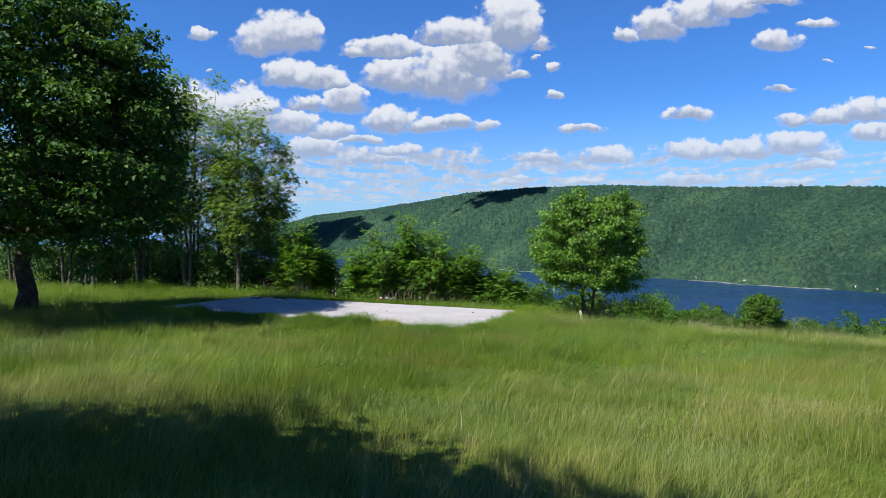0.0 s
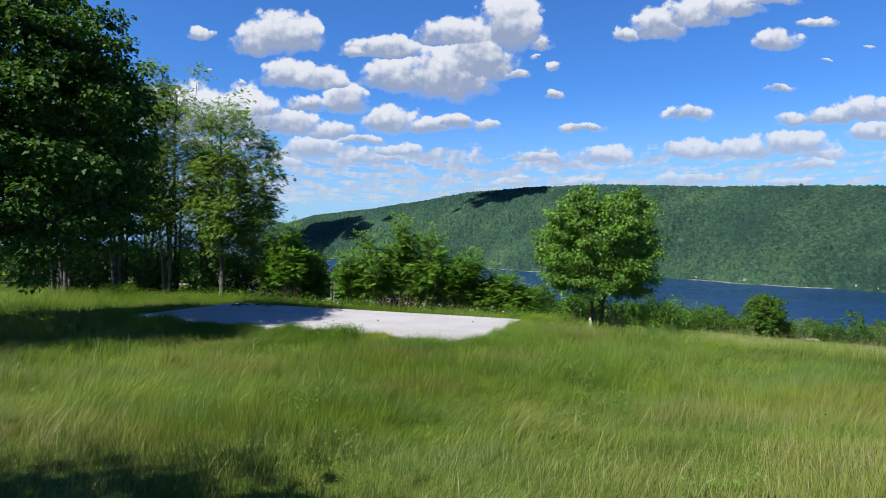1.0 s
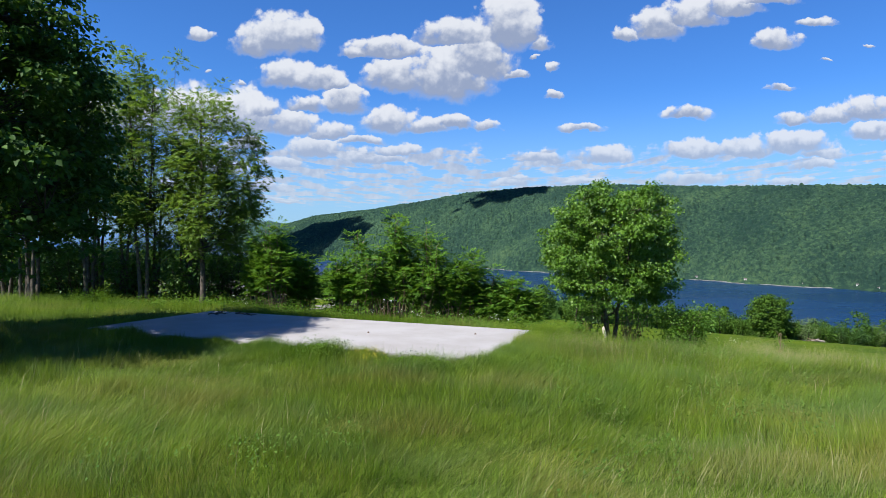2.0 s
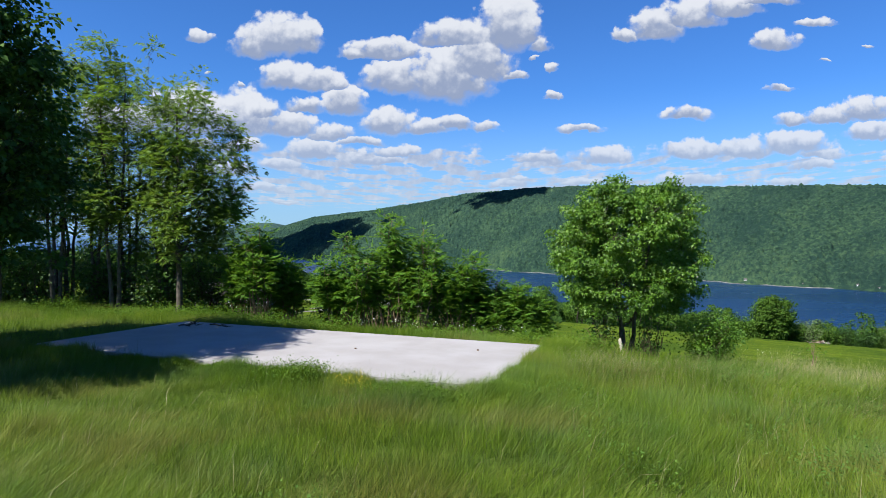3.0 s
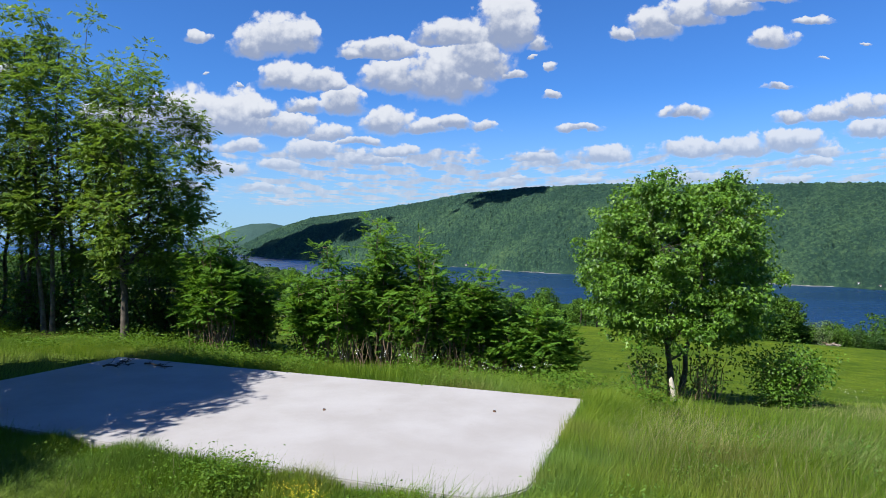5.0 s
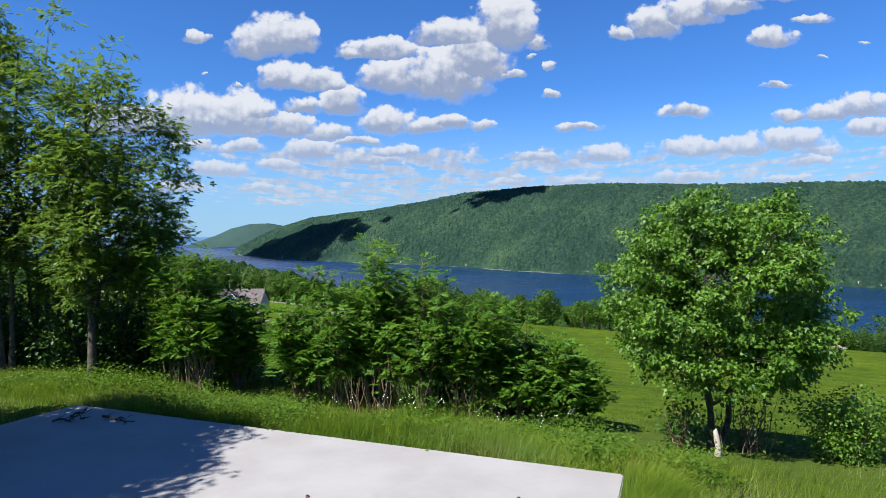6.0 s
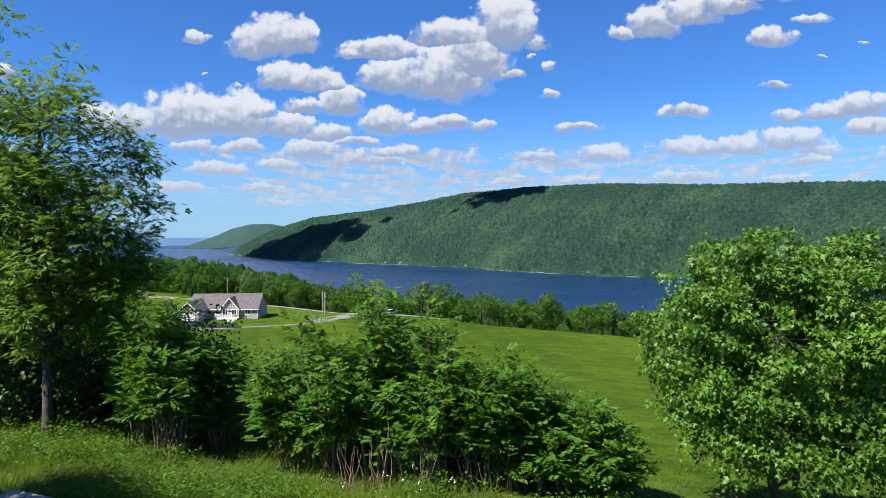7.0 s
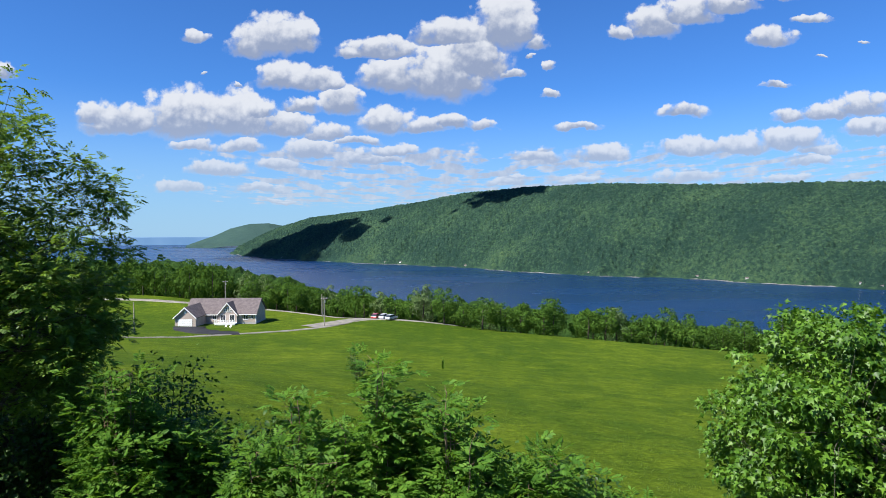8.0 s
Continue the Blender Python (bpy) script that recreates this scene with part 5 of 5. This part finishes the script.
def garden_chair(x, y, turn):
    ch = thing("garden_chair", on_ground(x, y), "white garden chair on the lawn in front of the house", "chair", "garden chairs", turn)
    part("seat", boxes((-0.28, 0.28, -0.28, 0.28, 0.36, 0.41), bevel=0.01), WHITE, ch)
    part("backrest", boxes((-0.28, 0.28, 0.22, 0.28, 0.41, 0.98), bevel=0.01), WHITE, ch)
    for lx in (-0.25, 0.25):
        for ly in (-0.24, 0.24):
            part("leg", boxes((lx - 0.03, lx + 0.03, ly - 0.03, ly + 0.03, 0, 0.36)), WHITE, ch)
    return ch


garden_chair(-57.9, 183.3, 20)
garden_chair(-56.9, 183.9, -15)

# brush heap, field trees and sapling
shrub("tall_weed", 330, on_ground(14.2, 30.4), "single tall leafy weed standing above the brow", "", 1.0, 0.14, 3, 130, WEED, STEM, feathered=False, low=0.25, size=0.1)
for i, (x, y, h, r) in enumerate([(-76.5, 160.5, 4.2, 3.2), (-88, 168, 5.0, 4.0), (-79, 157, 3.0, 2.4)]):
    shrub("lane_bush", 300 + i, on_ground(x, y), "rounded dark bush beside the gravel lane", "lane bushes", h, r, 16, 1500, BRUSH, BARK_DARK, feathered=False, low=0.1, size=0.5)
shrub("field_sapling", 310, on_ground(-10.5, 92.5), "lone leafy sapling standing in the hay field", "", 3.0, 0.9, 9, 1100, BRUSH, STEM, feathered=False, low=0.42, size=0.2)
grow_tree("field_tree", 318, on_ground(90.0, 174.0), "dark oval-crowned tree at the edge of the hay field", "", 8.0, 0.3, (0.0, 0.0, 6.2), (5.0, 5.0, 6.0), 20, 420, 26, 0.55, WOODS, BARK_DARK, spread=0.5, ragged=0.12, inner=0.5, limb_parts=False, narrow=0.85, full=0.3)
for i, (x, y, h, r) in enumerate([(95.5, 173.5, 4.4, 3.2), (113, 170, 3.6, 2.4), (84, 178, 4.4, 3.2), (102, 178.5, 5.6, 4.0), (109, 181, 6.2, 4.4), (116, 180, 6.0, 4.4), (123, 183, 6.8, 4.8), (131, 184, 6.6, 4.8), (75, 184, 5.4, 4.0), (90, 176, 6.4, 3.6)]):
    shrub("field_bush", 320 + i, on_ground(x, y), "rounded bush at the edge of the hay field", "field bushes", h * 1.25, r, 20, 2600, (WOODS, BRUSH, WOODS, WOODS_PALE)[i % 4], BARK_DARK, feathered=False, low=0.06, size=0.42)


# ---- weeds, tufts and small things round the pad ----
def pad_xy(u, v):
    """A place given along and across the pad."""
    a = radians(SLAB_TURN)
    u, v = np.asarray(u, float), np.asarray(v, float)
    return SLAB_MID[0] + u * math.cos(a) - v * math.sin(a), SLAB_MID[1] + u * math.sin(a) + v * math.cos(a)


rng = np.random.default_rng(77)


def fringe(name, u, v, height, width, mat, label, lean=0.5, plain=False):
    x, y = pad_xy(u, v)
    return tagged(part(name, blades(rng, name, x, y, height, width, lean, plain=plain), mat), label, "grass", kind="stuff")


n = 30000
u = rng.uniform(-SLAB_L / 2 - 1.5, SLAB_L / 2 + 0.6, n)
v = -SLAB_W / 2 - 0.02 - np.abs(rng.normal(0, 0.45, n))
ragged = 0.27 + 0.14 * np.sin(u * 1.7) * np.sin(u * 0.63 + 1) + 0.08 * np.sin(u * 4.1)
bare = (np.abs(u - 5.6) < 0.42) & (v > -SLAB_W / 2 - 0.55) & (rng.uniform(0, 1, n) < 0.85)
u, v, ragged = u[~bare], v[~bare], ragged[~bare]
fringe("pad_front_grass", u, v, np.clip(ragged, 0.14, 0.6), 0.007, LUSH, "uneven tufts of tall grass along the front of the pad")
n = 36000
u = rng.uniform(-SLAB_L / 2 - 6, SLAB_L / 2 + 1.5, n)
v = SLAB_W / 2 + 0.05 + rng.uniform(0, 1, n) * 3.6
fringe("bank_grass", u, v, 0.36 + 0.1 * np.sin(u * 1.9) * np.sin(v * 2.1), 0.010, LUSH, "rank grass on the bank between pad and bushes", 0.7, True)
n = 26000
v = rng.uniform(-SLAB_W / 2 - 0.8, SLAB_W / 2 + 0.3, n)
u = SLAB_L / 2 + 0.02 + np.abs(rng.normal(0, 0.5, n))
fringe("pad_side_grass", u, v, 0.42 + 0.14 * np.sin(v * 2.1) * np.sin(u * 1.3 + v), 0.009, LUSH, "tall grass leaning over the side of the pad", 0.65, True)


def weeds(name, u, v, height, leaf, mat, label, per=14):
    """Broad-leaved weeds: short stalks set with leaves."""
    x, y = pad_xy(u, v)
    z = ground_z(x, y)
    h = height * rng.uniform(0.6, 1.25, len(x))
    f = rng.uniform(0.03, 1.0, (len(x), per))
    c = np.stack([np.repeat(x, per), np.repeat(y, per), (z[:, None] + h[:, None] * f).ravel()], -1)
    off = rng.normal(0, 1, c.shape) * [0.11, 0.11, 0.04]
    axis = unit(off * [1, 1, 0]) + rng.normal(0, 0.3, c.shape) + [0, 0, 0.1]
    up = unit(np.array([0, 0, 1.0]) + rng.normal(0, 0.4, c.shape))
    L = leaf * rng.uniform(0.6, 1.3, len(c))
    return tagged(part(name, leaf_mesh(name, c + off, axis, up, L, L * 0.62), mat), label, "weeds", kind="stuff")


n = 1900
hub = rng.integers(0, 120, n)
hub_u = rng.uniform(-SLAB_L / 2 - 9, SLAB_L / 2 + 1.5, 120)
hub_v = SLAB_W / 2 + 0.3 + rng.uniform(0, 1, 120) ** 0.8 * (3.6 + 1.2 * np.sin(hub_u * 0.5))
u, v = hub_u[hub] + rng.normal(0, 0.32, n), np.maximum(hub_v[hub] + rng.normal(0, 0.28, n), SLAB_W / 2 + 0.08)
weeds("bank_weeds", u, v, 0.42 + 0.2 * np.sin(hub * 2.3), 0.08, WEED, "bright broad-leaved weeds on the bank behind the pad", 13)
def clump(n, at_u, at_v, wide, deep, tall, leaf, mat, label, per):
    weeds("front_weeds", rng.normal(at_u, wide, n), np.minimum(rng.normal(at_v, deep, n), -SLAB_W / 2 - 0.1), tall, leaf, mat, label, per)


clump(80, 2.6, -3.5, 0.26, 0.18, 0.42, 0.055, WEED, "tall feathery weed clump growing up against the pad", 30)
fringe("clump_grass", rng.normal(2.6, 0.3, 1500), np.minimum(rng.normal(-3.5, 0.2, 1500), -SLAB_W / 2 - 0.05), 0.5, 0.008, LUSH, "tall grass among the weed clump before the pad")
clump(110, 5.4, -3.75, 0.55, 0.22, 0.30, 0.045, WEED, "low dark-leaved weeds before the pad's rounded corner", 26)
clump(60, 1.2, -3.5, 1.2, 0.3, 0.30, 0.045, WEED, "scattered small-leaved weeds before the pad", 22)

n = 300
hub = rng.integers(0, 26, n)
hub_u, hub_v = rng.uniform(SLAB_L / 2 + 0.8, SLAB_L / 2 + 8, 26), rng.uniform(-6.0, 2.0, 26)
u, v = hub_u[hub] + rng.normal(0, 0.5, n), hub_v[hub] + rng.normal(0, 0.4, n)
weeds("meadow_weeds", u, v, 0.36, 0.045, CLOVER, "patches of blue-green broad-leaved weeds in the meadow", 22)
n = 110
hub = rng.integers(0, 16, n)
hub_x, hub_y = rng.uniform(-6.0, 7.0, 16), rng.uniform(6.0, 16.0, 16)
a_u, a_v = slab_local(hub_x[hub] + rng.normal(0, 0.3, n), hub_y[hub] + rng.normal(0, 0.3, n))
weeds("clover_patches", a_u, a_v, 0.34, 0.05, CLOVER, "patches of clover-like weeds in the tall grass", 22)

YELLOW, k = material("yellow_petal")
finish(k, principled(k, k.mix(island(k), rgba((0.60, 0.47, 0.02)), rgba((0.78, 0.62, 0.05))), 0.6, 0.2))
PETAL, k = material("white_petal")
finish(k, principled(k, k.mix(island(k), rgba((0.62, 0.64, 0.58)), rgba((0.80, 0.81, 0.78))), 0.6, 0.2))


def blossoms(name, u, v, low, high, size, mat, label, per=8):
    x, y = pad_xy(u, v)
    c = np.stack([x, y, ground_z(x, y) + rng.uniform(low, high, len(x))], -1)
    c = np.repeat(c, per, 0) + rng.normal(0, 0.05, (len(x) * per, 3))
    axis = rng.normal(0, 1, c.shape) + [0, 0, 0.2]
    L = size * rng.uniform(0.7, 1.3, len(c))
    return tagged(part(name, leaf_mesh(name, c, axis, np.tile([0.1, -0.3, 1.0], (len(c), 1)), L, L * 0.8), mat), label, "flowers", kind="stuff")


blossoms("yellow_flowers", rng.normal(3.95, 0.2, 40), -SLAB_W / 2 - 0.72 - np.abs(rng.normal(0, 0.15, 40)), 0.16, 0.36, 0.013, YELLOW, "patch of small yellow flowers before the pad")
brow_u, brow_v = slab_local(rng.normal(12.3, 0.35, 9), rng.normal(30.0, 0.2, 9))
blossoms("white_flowers", brow_u, brow_v, 0.35, 0.5, 0.018, PETAL, "small patch of white flowers on the brow")
blossoms("white_flowers", rng.uniform(-1.0, 5.0, 16), SLAB_W / 2 + 3.2 + rng.normal(0, 0.7, 16), 0.45, 0.7, 0.03, PETAL, "scattered small white flowers on the weedy bank")

# hay-field tufts
n = 130000
s = 31 + 95 * rng.uniform(0, 1, n) ** 1.3
x = rng.uniform(-0.55, 0.75, n) * (s * 1.25 + 8) + 4
y = (s - 0.416 * x) / 0.909
tagged(part("hay_field_grass", blades(rng, "hay_field_grass", x, y, 0.17, 0.024, 0.9, plain=True), HAY), "short even grass of the sloping hay field", "grass", kind="stuff")


# ---- on the pad ----
def on_pad(u, v, up=0.0):
    p = pad.matrix_basis @ Vector((u, v, up))
    return (p.x, p.y, p.z)


RUST = two_tone("rusty_iron", (0.06, 0.035, 0.025), (0.14, 0.075, 0.045), 20, 0.8, 0.3)
for u, v in ((1.9, 0.1), (5.0, 1.2)):
    t = Tubes(10)
    t.add([(u, v, -0.05), (u, v, 0.02), (u, v, 0.03)], [0.03, 0.03, 0.02])
    part("anchor_stub", t.mesh("anchor_stub"), RUST, pad, "small rusty anchor stub")


def fallen_branch(seed, place, turn, length, twigs):
    rng_ = np.random.default_rng(seed)
    b = thing("fallen_branch", place, "dead dark branch lying on the shaded concrete", "branch", "fallen branches", turn)
    t = Tubes(7)
    main = bend(np.array([-length / 2, 0, 0.05]), np.array([length / 2, 0.1, 0.06]), rng_, 0.05, 9)
    main[:, 2] = np.clip(main[:, 2], 0.035, 0.14)
    t.add(main, np.linspace(0.028, 0.009, 9))
    part("bough", t.mesh("bough"), BARK_DARK, b)
    for i in range(twigs):
        a = main[rng_.integers(1, 7)]
        e = a + np.array([rng_.uniform(0.05, 0.4), rng_.uniform(-0.35, 0.35), rng_.uniform(0.0, 0.14)])
        t = Tubes(5)
        t.add(bend(a, e, rng_, 0.04, 5), np.linspace(0.010, 0.004, 5))
        part("twig", t.mesh("twig"), BARK_DARK, b)
    return b


fallen_branch(5, on_pad(-4.3, 2.1), -30, 1.0, 6)
fallen_branch(6, on_pad(-5.2, 1.7), 15, 0.7, 4)
fallen_branch(7, on_pad(-5.5, 2.2), 70, 0.5, 3)


def stump(x, y, h, lean):
    st = thing("dead_stump", on_ground(x, y), "pale bare broken stump at the foot of the young maple", "stump")
    t = Tubes(9)
    t.add([(0, 0, -0.2), (0.02, 0, h * 0.4), (lean * 0.6, 0, h * 0.8), (lean, 0, h), (lean + 0.02, 0, h + 0.06)], [0.09, 0.07, 0.065, 0.05, 0.01])
    part("trunk", t.mesh("trunk"), PALE_WOOD, st)
    return st


stump(6.4, 28.3, 0.6, -0.05)


def dead_brush(place, n, h, r, seed, group):
    """A clump of bare dry canes."""
    rng_ = np.random.default_rng(seed)
    d = thing("dry_canes", place, "clump of bare brown canes among the bushes", "dead brush", group)
    for i in range(n):
        a, q = rng_.uniform(0, 6.28), r * math.sqrt(rng_.uniform(0, 1))
        foot = np.array([math.cos(a) * q, math.sin(a) * q, -0.1])
        head = foot + np.array([rng_.normal(0, 0.25), rng_.normal(0, 0.25), h * rng_.uniform(0.6, 1.1)])
        t = Tubes(4)
        t.add(bend(foot, head, rng_, 0.04, 5), np.linspace(0.014, 0.005, 5))
        part("cane", t.mesh("cane"), STEM, d)
    return d


for i, (x, y, n_, h, r) in enumerate([(-7.3, 31.9, 9, 1.3, 0.35), (-2.3, 31.0, 13, 1.2, 0.6), (-0.8, 30.8, 15, 1.2, 0.7), (0.6, 30.7, 7, 1.0, 0.6), (7.2, 29.0, 20, 1.1, 0.7)]):
    dead_brush(on_ground(x, y), n_, h, r, 500 + i, "dry canes")


# brush heap at the field's edge
heap = thing("brush_heap", on_ground(101.5, 171.5), "heap of pale cut brush and boards in the field", "brush heap")
rnd2 = random.Random(3)
for i in range(26):
    x, y, z = rnd2.uniform(-1.9, 1.9), rnd2.uniform(-0.9, 0.9), rnd2.uniform(0.1, 1.0)
    bm = boxes((-1.3, 1.3, -0.09, 0.09, -0.05, 0.05))
    bmesh.ops.transform(bm, matrix=pose(x * (1.2 - z * 0.6), y, z, rnd2.uniform(-20, 20), rnd2.uniform(-18, 18), rnd2.uniform(-60, 60)), verts=bm.verts)
    part("board", bm, PALE_WOOD if i % 3 else STEM, heap)


# ---- cottages along the far shore ----
def cottage(seed):
    r = random.Random(seed)
    c = thing("cottage", (0, 0, 0), "small pale cottage on the far lake shore", "cottage", "shore cottages")
    w, d, h = r.uniform(2.4, 3.8), r.uniform(2.0, 2.8), r.uniform(1.8, 2.6)
    part("wall", boxes((-w, w, -d, d, -6.0, h)), (WHITE, SIDING, SIDING, FOUNDATION)[seed], c)
    roof = prism([(-d - 0.5, h - 0.2), (d + 0.5, h - 0.2), (0, h + 1.8)], -w - 0.5, w + 0.5)
    bmesh.ops.transform(roof, matrix=pose(0, 0, 0, 0, 0, 90), verts=roof.verts)
    part("roof", roof, SHINGLE, c)
    for i in (-1, 1):
        part("window", boxes((i * w * 0.5 - 0.7, i * w * 0.5 + 0.7, -d - 0.06, -d - 0.01, 0.8, 2.1)), GLASS, c)
    return c


kinds = [cottage(i) for i in range(4)]
rr = random.Random(19)
sx_, sy_ = np.array(SHORE, float).T
run_ = np.concatenate([[0], np.cumsum(np.hypot(np.diff(sx_), np.diff(sy_)))])
for i in range(42):
    q = run_[2] * 0.7 + (run_[-2] - run_[2] * 0.7) * ((i + rr.uniform(-0.3, 0.3)) / 42) ** 1.5
    x, y = float(np.interp(q, run_, sx_)), float(np.interp(q, run_, sy_))
    cv = 9 * math.sin(q * 0.021) + 6 * math.sin(q * 0.057 + 1) + 3 * math.sin(q * 0.13)
    back = rr.uniform(9, 20) + cv
    m = pose(x + 0.69 * back, y + 0.724 * back, LAKE_Z + rr.uniform(4.5, 7.5), 0, 0, -45 + rr.uniform(-25, 25))
    if i < 4:
        kinds[i].matrix_basis = m
    else:
        copy_thing(kinds[rr.randrange(4)], m)
